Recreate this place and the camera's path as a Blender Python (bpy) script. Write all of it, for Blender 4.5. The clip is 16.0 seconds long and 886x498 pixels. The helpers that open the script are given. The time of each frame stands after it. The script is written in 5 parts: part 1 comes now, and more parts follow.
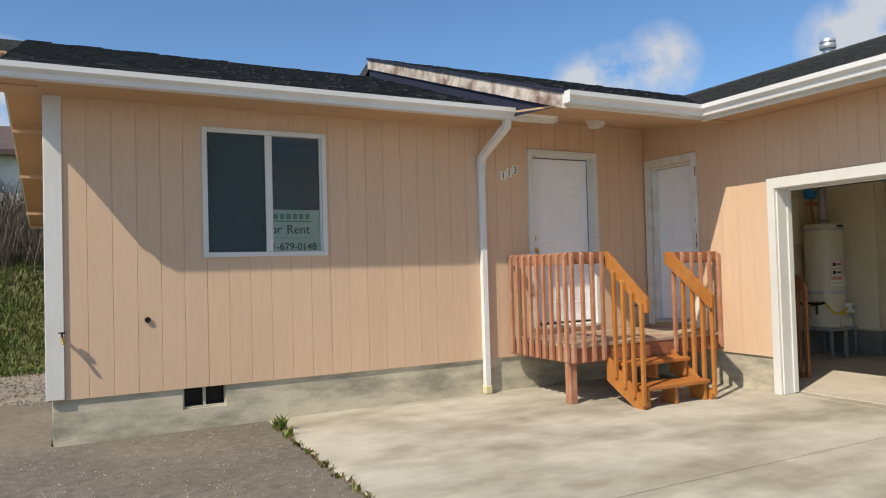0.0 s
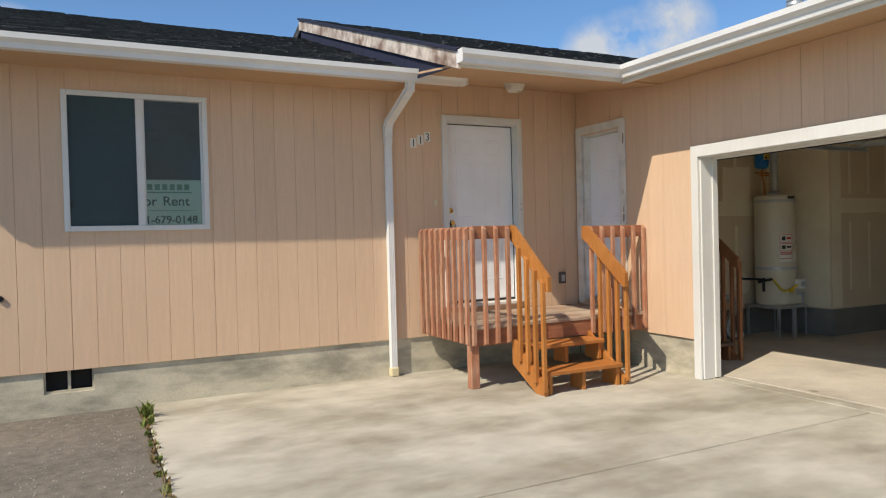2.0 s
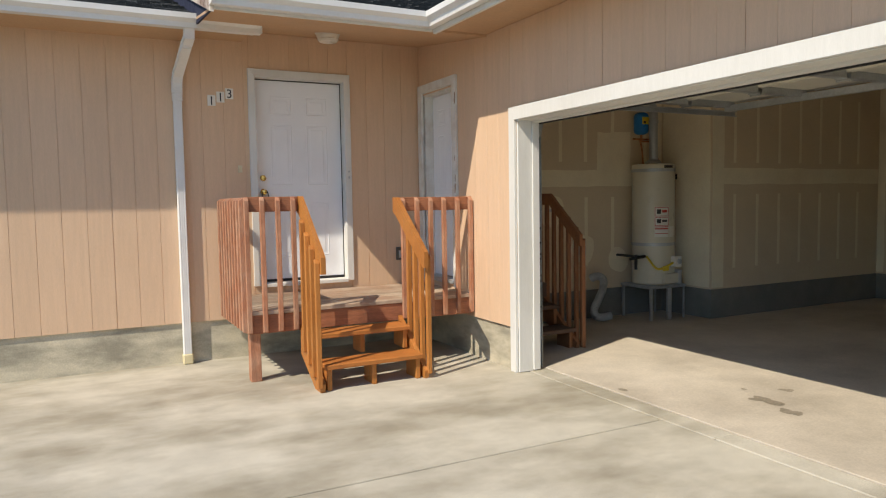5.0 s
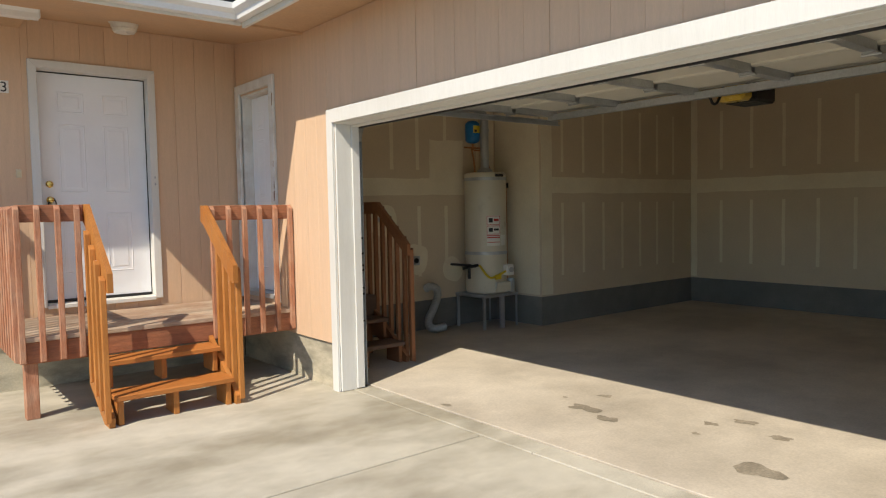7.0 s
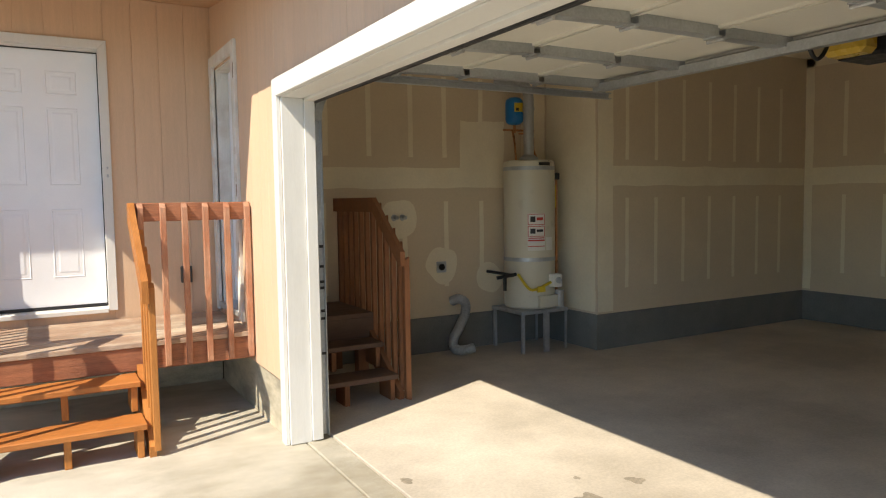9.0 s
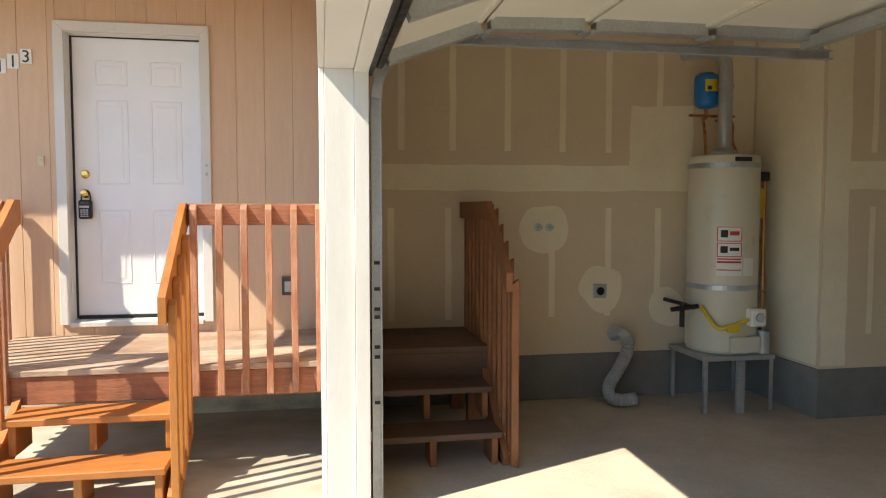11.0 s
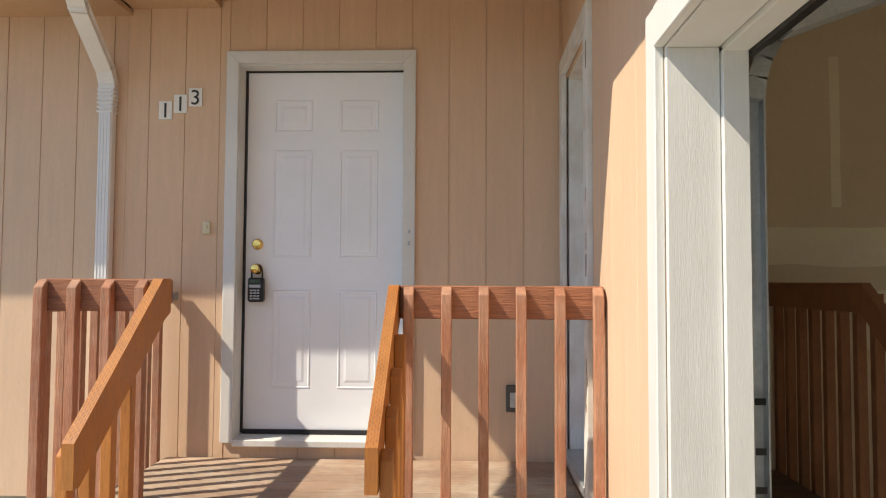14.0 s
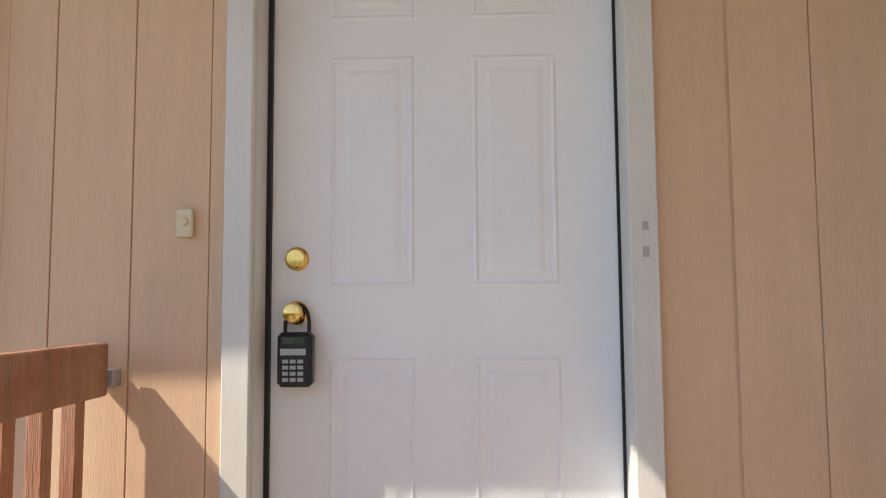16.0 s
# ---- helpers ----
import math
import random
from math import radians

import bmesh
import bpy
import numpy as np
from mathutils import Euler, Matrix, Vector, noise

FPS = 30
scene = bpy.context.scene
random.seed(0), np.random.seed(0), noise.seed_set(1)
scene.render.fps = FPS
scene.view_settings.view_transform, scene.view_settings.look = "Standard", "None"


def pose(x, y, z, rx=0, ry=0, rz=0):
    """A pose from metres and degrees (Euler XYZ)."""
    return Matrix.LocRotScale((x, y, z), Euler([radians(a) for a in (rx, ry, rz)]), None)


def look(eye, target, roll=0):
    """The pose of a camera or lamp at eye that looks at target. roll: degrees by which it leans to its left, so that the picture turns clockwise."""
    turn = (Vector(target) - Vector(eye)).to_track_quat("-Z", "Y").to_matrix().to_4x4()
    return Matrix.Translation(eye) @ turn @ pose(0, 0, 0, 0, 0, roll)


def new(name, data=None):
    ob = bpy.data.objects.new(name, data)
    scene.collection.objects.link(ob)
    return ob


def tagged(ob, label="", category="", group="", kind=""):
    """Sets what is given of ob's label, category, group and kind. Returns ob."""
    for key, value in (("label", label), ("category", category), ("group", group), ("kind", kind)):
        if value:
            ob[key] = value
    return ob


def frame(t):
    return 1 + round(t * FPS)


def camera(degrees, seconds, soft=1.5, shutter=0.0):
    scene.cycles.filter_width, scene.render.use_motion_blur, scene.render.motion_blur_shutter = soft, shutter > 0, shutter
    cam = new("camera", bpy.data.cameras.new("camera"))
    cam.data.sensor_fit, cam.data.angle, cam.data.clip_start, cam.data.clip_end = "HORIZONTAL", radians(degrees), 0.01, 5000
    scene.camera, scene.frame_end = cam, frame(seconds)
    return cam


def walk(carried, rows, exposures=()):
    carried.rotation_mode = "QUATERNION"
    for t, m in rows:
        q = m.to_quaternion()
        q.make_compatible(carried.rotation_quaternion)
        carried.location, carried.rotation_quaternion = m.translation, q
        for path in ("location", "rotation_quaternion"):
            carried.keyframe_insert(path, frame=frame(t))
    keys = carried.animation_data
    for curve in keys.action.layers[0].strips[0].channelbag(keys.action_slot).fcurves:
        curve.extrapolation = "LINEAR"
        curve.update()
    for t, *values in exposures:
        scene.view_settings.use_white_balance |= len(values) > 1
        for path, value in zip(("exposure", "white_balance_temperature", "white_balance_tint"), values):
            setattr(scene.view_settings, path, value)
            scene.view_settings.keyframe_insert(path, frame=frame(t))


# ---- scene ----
cam = camera(64.4, 16.0, soft=1.15)
PATH = [
    (0, (0.294, -0.052, 1.455), (1.212, 1.724, 1.507), -1.6),
    (0.5, (0.596, -0.028, 1.471), (1.51, 1.751, 1.472), -1.7),
    (1, (0.906, 0.041, 1.479), (1.817, 1.821, 1.459), -1.6),
    (1.5, (1.226, 0.005, 1.451), (2.134, 1.787, 1.437), -1.6),
    (2, (1.54, -0.084, 1.475), (2.435, 1.705, 1.442), -1.5),
    (2.5, (1.806, -0.103, 1.489), (2.692, 1.689, 1.441), -1.3),
    (3, (2.144, -0.075, 1.513), (3.035, 1.715, 1.452), -1.4),
    (3.2, (2.28, -0.071, 1.506), (3.175, 1.716, 1.434), -1.2),
    (5.3, (3.698, -0.154, 1.523), (4.617, 1.617, 1.374), -1.0),
    (5.5, (3.76, -0.149, 1.542), (4.747, 1.585, 1.394), -0.9),
    (6, (3.862, -0.083, 1.532), (5.04, 1.529, 1.416), -0.9),
    (6.5, (3.911, -0.035, 1.505), (5.155, 1.528, 1.4), -0.9),
    (7, (4.0, -0.022, 1.488), (5.251, 1.535, 1.375), -1.1),
    (7.5, (4.209, 0.075, 1.491), (5.463, 1.628, 1.372), -1.1),
    (8, (4.569, 0.233, 1.527), (5.811, 1.795, 1.407), -1.2),
    (8.5, (5.095, 0.439, 1.548), (6.233, 2.078, 1.418), -1.1),
    (10.8, (6.849, 1.483, 1.54), (7.242, 3.44, 1.418), -0.1),
    (11, (6.901, 1.54, 1.525), (7.241, 3.508, 1.411), 0.0),
    (11.5, (6.956, 1.591, 1.516), (7.186, 3.575, 1.41), 0.4),
    (12, (6.952, 1.604, 1.526), (7.105, 3.596, 1.422), 0.4),
    (12.5, (6.828, 1.712, 1.556), (6.921, 3.707, 1.439), 0.5),
    (13, (6.618, 2.057, 1.607), (6.649, 4.055, 1.53), 0.6),
    (13.5, (6.532, 2.544, 1.581), (6.529, 4.543, 1.603), 0.3),
    (14, (6.398, 3.114, 1.57), (6.328, 5.111, 1.663), 0.3),
    (14.5, (6.244, 3.707, 1.573), (6.106, 5.698, 1.699), 0.3),
    (15, (6.023, 4.267, 1.579), (5.872, 6.255, 1.745), 0.4),
    (15.5, (5.80, 4.74, 1.586), (5.702, 6.728, 1.772), 0.1),
    (16, (5.652, 5.224, 1.66), (5.588, 7.218, 1.812), -0.4),
]
EXPOSURES = [(t, stops, 7150, 10) for t, stops in ((0, 0.34), (3.0, 0.36), (5.5, 0.42), (7.0, 0.5), (8.5, 0.86), (11.0, 1.28), (12.5, 1.3), (13.5, 0.95), (14.0, 0.72), (14.5, 0.38), (15.0, 0.58), (15.5, 0.78), (16, 0.96))]
walk(cam, [(t, look(eye, target, roll)) for t, eye, target, roll in PATH], EXPOSURES)

# ---- light ----
SUN_TRAVEL = Vector((1.0, 0.432, -1.16)).normalized()
world = bpy.data.worlds.new("world")
scene.world = world
world.use_nodes = True
wn, wl = world.node_tree.nodes, world.node_tree.links
background = wn["Background"]
background.inputs[1].default_value = 0.108
sky = wn.new("ShaderNodeTexSky")
sky.sky_type, sky.sun_disc = "NISHITA", False
sky.sun_elevation = math.asin(-SUN_TRAVEL.z)
sky.sun_rotation = math.atan2(-SUN_TRAVEL.x, -SUN_TRAVEL.y)
sky.air_density, sky.dust_density, sky.ozone_density = 1.0, 0.3, 3.5


def wmath(op, a, b):
    n = wn.new("ShaderNodeMath")
    n.operation = op
    n.use_clamp = op == "MULTIPLY_ADD"
    for socket, v in zip(n.inputs, (a, b)):
        if isinstance(v, (int, float)):
            socket.default_value = v
        else:
            wl.new(v, socket)
    return n.outputs[0]


# a few fair-weather clouds, some added out of view: puffs round given ways, broken up by noise
geo = wn.new("ShaderNodeTexCoord")
cloud_noise = wn.new("ShaderNodeTexNoise")
cloud_noise.inputs["Scale"].default_value = 13.0
cloud_noise.inputs["Detail"].default_value = 8.0
cloud_noise.inputs["Roughness"].default_value = 0.58
wl.new(geo.outputs["Generated"], cloud_noise.inputs["Vector"])
cover = None
# the last two are unseen, added so that the window pane reflects paler sky
for yaw, up, size in ((-41.5, 14.6, 0.05), (-45.0, 15.2, 0.06), (-39.0, 14.2, 0.05), (-57.5, 15.0, 0.06), (-61.0, 16.0, 0.09), (-69.0, 17.0, 0.12), (4.5, 14.0, 0.05), (6.5, 9.0, 0.08), (60, 20, 0.3), (110, 25, 0.3), (160, 18, 0.35), (-110, 22, 0.3), (178, 9, 0.34), (205, 10, 0.34)):
    way = Vector((-math.sin(radians(yaw)) * math.cos(radians(up)), math.cos(radians(yaw)) * math.cos(radians(up)), math.sin(radians(up))))
    gap = wn.new("ShaderNodeVectorMath")
    gap.operation = "DISTANCE"
    wl.new(geo.outputs["Generated"], gap.inputs[0])
    gap.inputs[1].default_value = way
    puff = wmath("SUBTRACT", 1.0, wmath("DIVIDE", gap.outputs["Value"], size))
    cover = puff if cover is None else wmath("MAXIMUM", cover, puff)
cover = wmath("MULTIPLY", wmath("MAXIMUM", wmath("ADD", cover, -0.05), 0.0), 1.6)
edge = wmath("SUBTRACT", wmath("MULTIPLY", cloud_noise.outputs["Fac"], 4.6), 1.5)
dens = wmath("MINIMUM", wmath("MAXIMUM", wmath("MULTIPLY", wmath("MINIMUM", cover, 1.0), edge), 0.0), 0.85)
mixer = wn.new("ShaderNodeMix")
mixer.data_type = "RGBA"
wl.new(dens, mixer.inputs["Factor"])
deep = wn.new("ShaderNodeVectorMath")
deep.operation = "MULTIPLY"
deep.inputs[1].default_value = (0.66, 0.90, 1.12)
wl.new(sky.outputs[0], deep.inputs[0])
wl.new(deep.outputs[0], mixer.inputs["A"])
mixer.inputs["B"].default_value = (4.6, 4.9, 5.4, 1)
wl.new(mixer.outputs["Result"], background.inputs[0])

sun = new("sun", bpy.data.lights.new("sun", "SUN"))
sun.data.energy, sun.data.angle, sun.data.color = 3.5, radians(0.55), (1.0, 0.93, 0.82)
sun.matrix_world = look((-20, -8, 24), Vector((-20, -8, 24)) + SUN_TRAVEL)


# ---- materials ----
def mat(name, base, rough=0.7, var=0.15, scale=6.0, grain=60.0, bump=0.15, metal=0.0, stretch=(1, 1, 1), second=None, patch=1.2, spots=0.5, per_piece=0.0, spec=0.4, smear_scale=None):
    """Base colour, varied by large stains (towards second) and by fine grain, with relief from the grain."""
    m = bpy.data.materials.new(name)
    m.use_nodes = True
    n, l = m.node_tree.nodes, m.node_tree.links
    b = n["Principled BSDF"]
    b.inputs["Metallic"].default_value = metal
    b.inputs["Specular IOR Level"].default_value = spec
    co = n.new("ShaderNodeNewGeometry")
    mp = n.new("ShaderNodeMapping")
    mp.inputs["Scale"].default_value = stretch
    l.new(co.outputs["Position"], mp.inputs["Vector"])

    def noise_at(sc, detail, src):
        t = n.new("ShaderNodeTexNoise")
        t.inputs["Scale"].default_value = sc
        t.inputs["Detail"].default_value = detail
        t.inputs["Roughness"].default_value = 0.6
        l.new(src, t.inputs["Vector"])
        return t.outputs["Fac"]

    def mix(fac, a, bb, kind="MIX"):
        x = n.new("ShaderNodeMix")
        x.data_type, x.blend_type = "RGBA", kind
        for key, v in (("Factor", fac), ("A", a), ("B", bb)):
            if isinstance(v, (int, float)):
                x.inputs[key].default_value = v
            elif isinstance(v, tuple):
                x.inputs[key].default_value = (*v, 1)
            else:
                l.new(v, x.inputs[key])
        return x.outputs["Result"]

    def ramp(src, lo, hi, a=0.0, z=1.0):
        r = n.new("ShaderNodeMapRange")
        r.inputs["From Min"].default_value, r.inputs["From Max"].default_value = lo, hi
        r.inputs["To Min"].default_value, r.inputs["To Max"].default_value = a, z
        l.new(src, r.inputs["Value"])
        return r.outputs["Result"]

    second = second or tuple(c * 0.6 for c in base)
    wide = co.outputs["Position"]
    if smear_scale:
        drawn = n.new("ShaderNodeMapping")
        drawn.inputs["Scale"].default_value = smear_scale
        l.new(wide, drawn.inputs["Vector"])
        wide = drawn.outputs["Vector"]
    large = noise_at(patch, 5.0, wide)
    mid = noise_at(scale, 6.0, mp.outputs["Vector"])
    fine = noise_at(grain, 4.0, mp.outputs["Vector"])
    col = mix(ramp(large, 0.5 - 0.09, 0.5 + 0.15, 0.0, spots), base, second)
    col = mix(1.0, col, mix(ramp(mid, 0.3, 0.7), (1 - var,) * 3, (1 + var,) * 3), "MULTIPLY")
    col = mix(1.0, col, mix(ramp(fine, 0.3, 0.7), (1 - var,) * 3, (1 + var,) * 3), "MULTIPLY")
    if per_piece:
        info = n.new("ShaderNodeObjectInfo")
        col = mix(1.0, col, mix(info.outputs["Random"], (1 - per_piece,) * 3, (1 + per_piece,) * 3), "MULTIPLY")
    l.new(col, b.inputs["Base Color"])
    l.new(ramp(mid, 0.3, 0.7, max(rough - 0.12, 0.03), min(rough + 0.1, 1)), b.inputs["Roughness"])
    if bump:
        bp = n.new("ShaderNodeBump")
        bp.inputs["Strength"].default_value = bump
        bp.inputs["Distance"].default_value = 0.004
        l.new(fine, bp.inputs["Height"])
        l.new(bp.outputs["Normal"], b.inputs["Normal"])
    return m


SIDING = mat("tan_siding", (0.668, 0.468, 0.318), 0.75, 0.05, 5, 55, 0.28, stretch=(6, 6, 0.5), second=(0.69, 0.49, 0.34), spots=0.5, per_piece=0.025)
TRIM = mat("white_trim", (0.70, 0.70, 0.675), 0.55, 0.03, 6, 60, 0.2, stretch=(6, 6, 0.5), second=(0.58, 0.565, 0.52), spots=0.4)
DOORPAINT = mat("white_door_paint", (0.86, 0.88, 0.91), 0.4, 0.012, 5, 90, 0.05, second=(0.72, 0.74, 0.79), spots=0.4)
PEELED = mat("peeling_white_trim", (0.74, 0.73, 0.69), 0.7, 0.05, 10, 60, 0.3, stretch=(8, 8, 0.6), second=(0.50, 0.43, 0.35), patch=7, spots=0.4)
WEATHERED = mat("weathered_fascia", (0.62, 0.56, 0.50), 0.8, 0.1, 8, 50, 0.4, stretch=(4, 1, 1), second=(0.20, 0.13, 0.10), patch=4.0, spots=1.0)
GUTTER = mat("white_gutter", (0.78, 0.78, 0.77), 0.4, 0.02, 4, 40, 0.04, second=(0.62, 0.62, 0.60), spots=0.4)
SOFFIT = mat("tan_soffit", (0.55, 0.36, 0.22), 0.8, 0.05, 4, 40, 0.2, spots=0.2)
SHINGLE = mat("black_shingles", (0.045, 0.05, 0.052), 0.95, 0.45, 12, 130, 0.9, second=(0.075, 0.08, 0.078), patch=5)
UNDERLAY = mat("blue_underlayment", (0.018, 0.022, 0.05), 0.8, 0.1, 6, 30, 0.1)
STEM = mat("foundation_concrete", (0.57, 0.52, 0.40), 0.9, 0.10, 5, 80, 0.3, second=(0.29, 0.27, 0.21), patch=2.4, spots=1.0, smear_scale=(0.7, 0.7, 1.9))
STEM_IN = mat("garage_stem_concrete", (0.21, 0.205, 0.185), 0.9, 0.12, 5, 70, 0.4, second=(0.16, 0.16, 0.15), spots=0.7)
SLAB = mat("driveway_concrete", (0.52, 0.49, 0.41), 0.9, 0.12, 3.2, 150, 0.5, second=(0.29, 0.26, 0.195), patch=1.1, spots=0.9, smear_scale=(0.7, 1.2, 1))
GARAGE_FLOOR = mat("garage_concrete", (0.58, 0.52, 0.43), 0.75, 0.09, 3, 60, 0.25, second=(0.38, 0.335, 0.27), patch=0.7, spots=0.8)
ASPHALT = mat("old_asphalt", (0.15, 0.132, 0.108), 0.95, 0.28, 12, 110, 0.35, second=(0.21, 0.185, 0.15), patch=0.9, spots=0.7)
GRAVEL = mat("gravel", (0.23, 0.21, 0.18), 0.95, 0.4, 10, 60, 1.0, second=(0.14, 0.13, 0.11))
PEBBLE = mat("pale_pebbles", (0.38, 0.35, 0.30), 0.9, 0.3, 30, 90, 0.3, second=(0.16, 0.14, 0.12), patch=14)
GRASS = mat("grass_blades", (0.085, 0.13, 0.03), 0.8, 0.3, 4, 30, 0.1, second=(0.16, 0.16, 0.06), per_piece=0.1)
SOIL = mat("hillside_soil", (0.10, 0.11, 0.045), 0.95, 0.35, 3, 14, 0.8, second=(0.15, 0.12, 0.075))
BRUSH = mat("dry_brush", (0.16, 0.13, 0.10), 0.9, 0.3, 5, 20, 0.2, second=(0.09, 0.075, 0.06))
REDWOOD = mat("red_stained_wood", (0.40, 0.175, 0.10), 0.7, 0.2, 6, 42, 0.9, stretch=(6, 6, 0.5), second=(0.50, 0.31, 0.21), patch=5, spots=0.6, per_piece=0.12)
REDWOOD_X = mat("red_stained_board", (0.33, 0.135, 0.07), 0.7, 0.22, 6, 42, 1.0, stretch=(0.4, 6, 6), second=(0.20, 0.08, 0.045), patch=3, spots=0.7, per_piece=0.12)
DECKWOOD = mat("weathered_deck_board", (0.37, 0.25, 0.175), 0.75, 0.18, 5, 36, 0.6, stretch=(0.6, 5, 5), second=(0.50, 0.43, 0.34), patch=2.2, spots=0.8, per_piece=0.15)
ORANGE = mat("orange_stained_wood", (0.47, 0.19, 0.048), 0.55, 0.12, 5, 36, 0.4, stretch=(4, 4, 0.7), second=(0.38, 0.125, 0.025), patch=3, per_piece=0.08)
ORANGE_X = mat("orange_stained_tread", (0.48, 0.18, 0.045), 0.55, 0.12, 5, 36, 0.4, stretch=(0.6, 4, 4), second=(0.36, 0.12, 0.03), patch=3, per_piece=0.08)
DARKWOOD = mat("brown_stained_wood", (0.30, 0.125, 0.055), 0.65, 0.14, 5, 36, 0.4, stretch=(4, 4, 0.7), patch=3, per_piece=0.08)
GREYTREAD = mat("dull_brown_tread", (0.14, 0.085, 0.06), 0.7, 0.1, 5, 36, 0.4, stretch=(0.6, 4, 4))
DRYWALL = mat("bare_drywall_paper", (0.70, 0.575, 0.41), 0.9, 0.03, 2, 40, 0.04, second=(0.64, 0.515, 0.36), spots=0.5)
MUD = mat("joint_compound", (0.85, 0.76, 0.58), 0.9, 0.03, 4, 40, 0.05, second=(0.77, 0.66, 0.48), spots=0.7)
GALV = mat("galvanised_steel", (0.52, 0.55, 0.57), 0.42, 0.10, 9, 60, 0.05, metal=0.6)
PANEL = mat("garage_door_panel", (0.74, 0.72, 0.64), 0.5, 0.02, 3, 60, 0.05, spots=0.15)
HEATER = mat("cream_enamel", (0.66, 0.62, 0.50), 0.35, 0.01, 3, 60, 0.0, spots=0.1)
BLACK = mat("black_plastic", (0.018, 0.018, 0.02), 0.4, 0.1, 20, 100, 0.02)
DARK = mat("dark_void", (0.02, 0.02, 0.02), 0.9, 0.1, 5, 50, 0.0)
BRASS = mat("polished_brass", (0.80, 0.55, 0.18), 0.2, 0.04, 20, 100, 0.0, metal=1.0)
COPPER = mat("copper_pipe", (0.62, 0.29, 0.13), 0.35, 0.1, 20, 100, 0.0, metal=0.9)
BLUE = mat("blue_enamel", (0.015, 0.20, 0.52), 0.35, 0.03, 8, 60, 0.0)
YELLOW = mat("yellow_plastic", (0.75, 0.55, 0.04), 0.5, 0.03, 8, 60, 0.0)
AMBER = mat("amber_lens", (0.62, 0.42, 0.07), 0.3, 0.03, 8, 60, 0.0)
PAPER = mat("white_label", (0.80, 0.78, 0.72), 0.6, 0.02, 8, 60, 0.0, spots=0.1)
RED = mat("red_print", (0.60, 0.06, 0.04), 0.6, 0.02, 8, 60, 0.0)
INK = mat("black_print", (0.03, 0.03, 0.03), 0.6, 0.02, 8, 60, 0.0)
GREENINK = mat("green_print", (0.20, 0.33, 0.22), 0.6, 0.02, 8, 60, 0.0)
IVORY = mat("ivory_plastic", (0.68, 0.60, 0.42), 0.45, 0.02, 8, 60, 0.0)
KEYGREY = mat("grey_keys", (0.45, 0.47, 0.48), 0.5, 0.02, 8, 60, 0.0)
PALEPLASTIC = mat("pale_yellow_plastic", (0.68, 0.60, 0.38), 0.6, 0.05, 8, 60, 0.05)
FARWALL = mat("cream_far_wall", (0.74, 0.71, 0.64), 0.8, 0.03, 1, 10, 0.1)
FARROOF = mat("brown_far_roof", (0.12, 0.085, 0.075), 0.9, 0.2, 4, 20, 0.4)
SCREEN = mat("insect_screen", (0.040, 0.068, 0.075), 0.6, 0.04, 30, 300, 0.1, spec=0.3)
ROOM = mat("plain_room_wall", (0.45, 0.44, 0.42), 0.9, 0.03, 2, 30, 0.0)
LEAF = mat("weed_leaf", (0.10, 0.17, 0.03), 0.7, 0.2, 9, 60, 0.1, second=(0.30, 0.25, 0.06))
WEED = mat("brown_weed", (0.16, 0.13, 0.05), 0.8, 0.25, 9, 60, 0.1, second=(0.20, 0.09, 0.04), patch=6)
OILSTAIN = mat("oil_stain", (0.31, 0.27, 0.21), 0.6, 0.2, 9, 60, 0.1)


def glass(name):
    m = bpy.data.materials.new(name)
    m.use_nodes = True
    n, l = m.node_tree.nodes, m.node_tree.links
    n.remove(n["Principled BSDF"])
    clear, gloss, mx, fr = n.new("ShaderNodeBsdfTransparent"), n.new("ShaderNodeBsdfGlossy"), n.new("ShaderNodeMixShader"), n.new("ShaderNodeFresnel")
    clear.inputs[0].default_value = (0.80, 0.88, 0.86, 1)
    gloss.inputs["Roughness"].default_value = 0.02
    fr.inputs[0].default_value = 1.48
    l.new(fr.outputs[0], mx.inputs[0])
    l.new(clear.outputs[0], mx.inputs[1])
    l.new(gloss.outputs[0], mx.inputs[2])
    l.new(mx.outputs[0], n["Material Output"].inputs[0])
    return m


GLASS = glass("window_glass")


# ---- tools ----
def world_origin(ob):
    o = Vector((0, 0, 0))
    while ob:
        o += ob.location
        ob = ob.parent
    return o


def part(name, bm, material, parent=None, label="", smooth=False, kind=""):
    """One mesh object; the bmesh is in world metres."""
    me = bpy.data.meshes.new(name)
    bmesh.ops.recalc_face_normals(bm, faces=bm.faces)
    if parent:
        bmesh.ops.translate(bm, verts=bm.verts, vec=-world_origin(parent))
    if smooth:
        for f in bm.faces:
            f.smooth = True
        for e in bm.edges:
            if len(e.link_faces) == 2 and e.calc_face_angle(0) > 0.7:
                e.smooth = False
    bm.to_mesh(me)
    bm.free()
    me.materials.append(material)
    ob = new(name, me)
    ob.parent = parent
    return tagged(ob, label, kind=kind)


def thing(name, at, label, category, group="", kind=""):
    ob = new(name)
    ob.empty_display_size = 0.1
    ob.location = at
    return tagged(ob, label, category, group, kind)


def box(bm, x0, x1, y0, y1, z0, z1, bevel=0.0):
    vs = bmesh.ops.create_cube(bm, size=1.0)["verts"]
    for v in vs:
        v.co = Vector(((x0 + x1) / 2 + v.co.x * (x1 - x0), (y0 + y1) / 2 + v.co.y * (y1 - y0), (z0 + z1) / 2 + v.co.z * (z1 - z0)))
    if bevel:
        es = {e for v in vs for e in v.link_edges}
        bmesh.ops.bevel(bm, geom=list(es), offset=bevel, segments=1, affect="EDGES", clamp_overlap=True)
    return bm


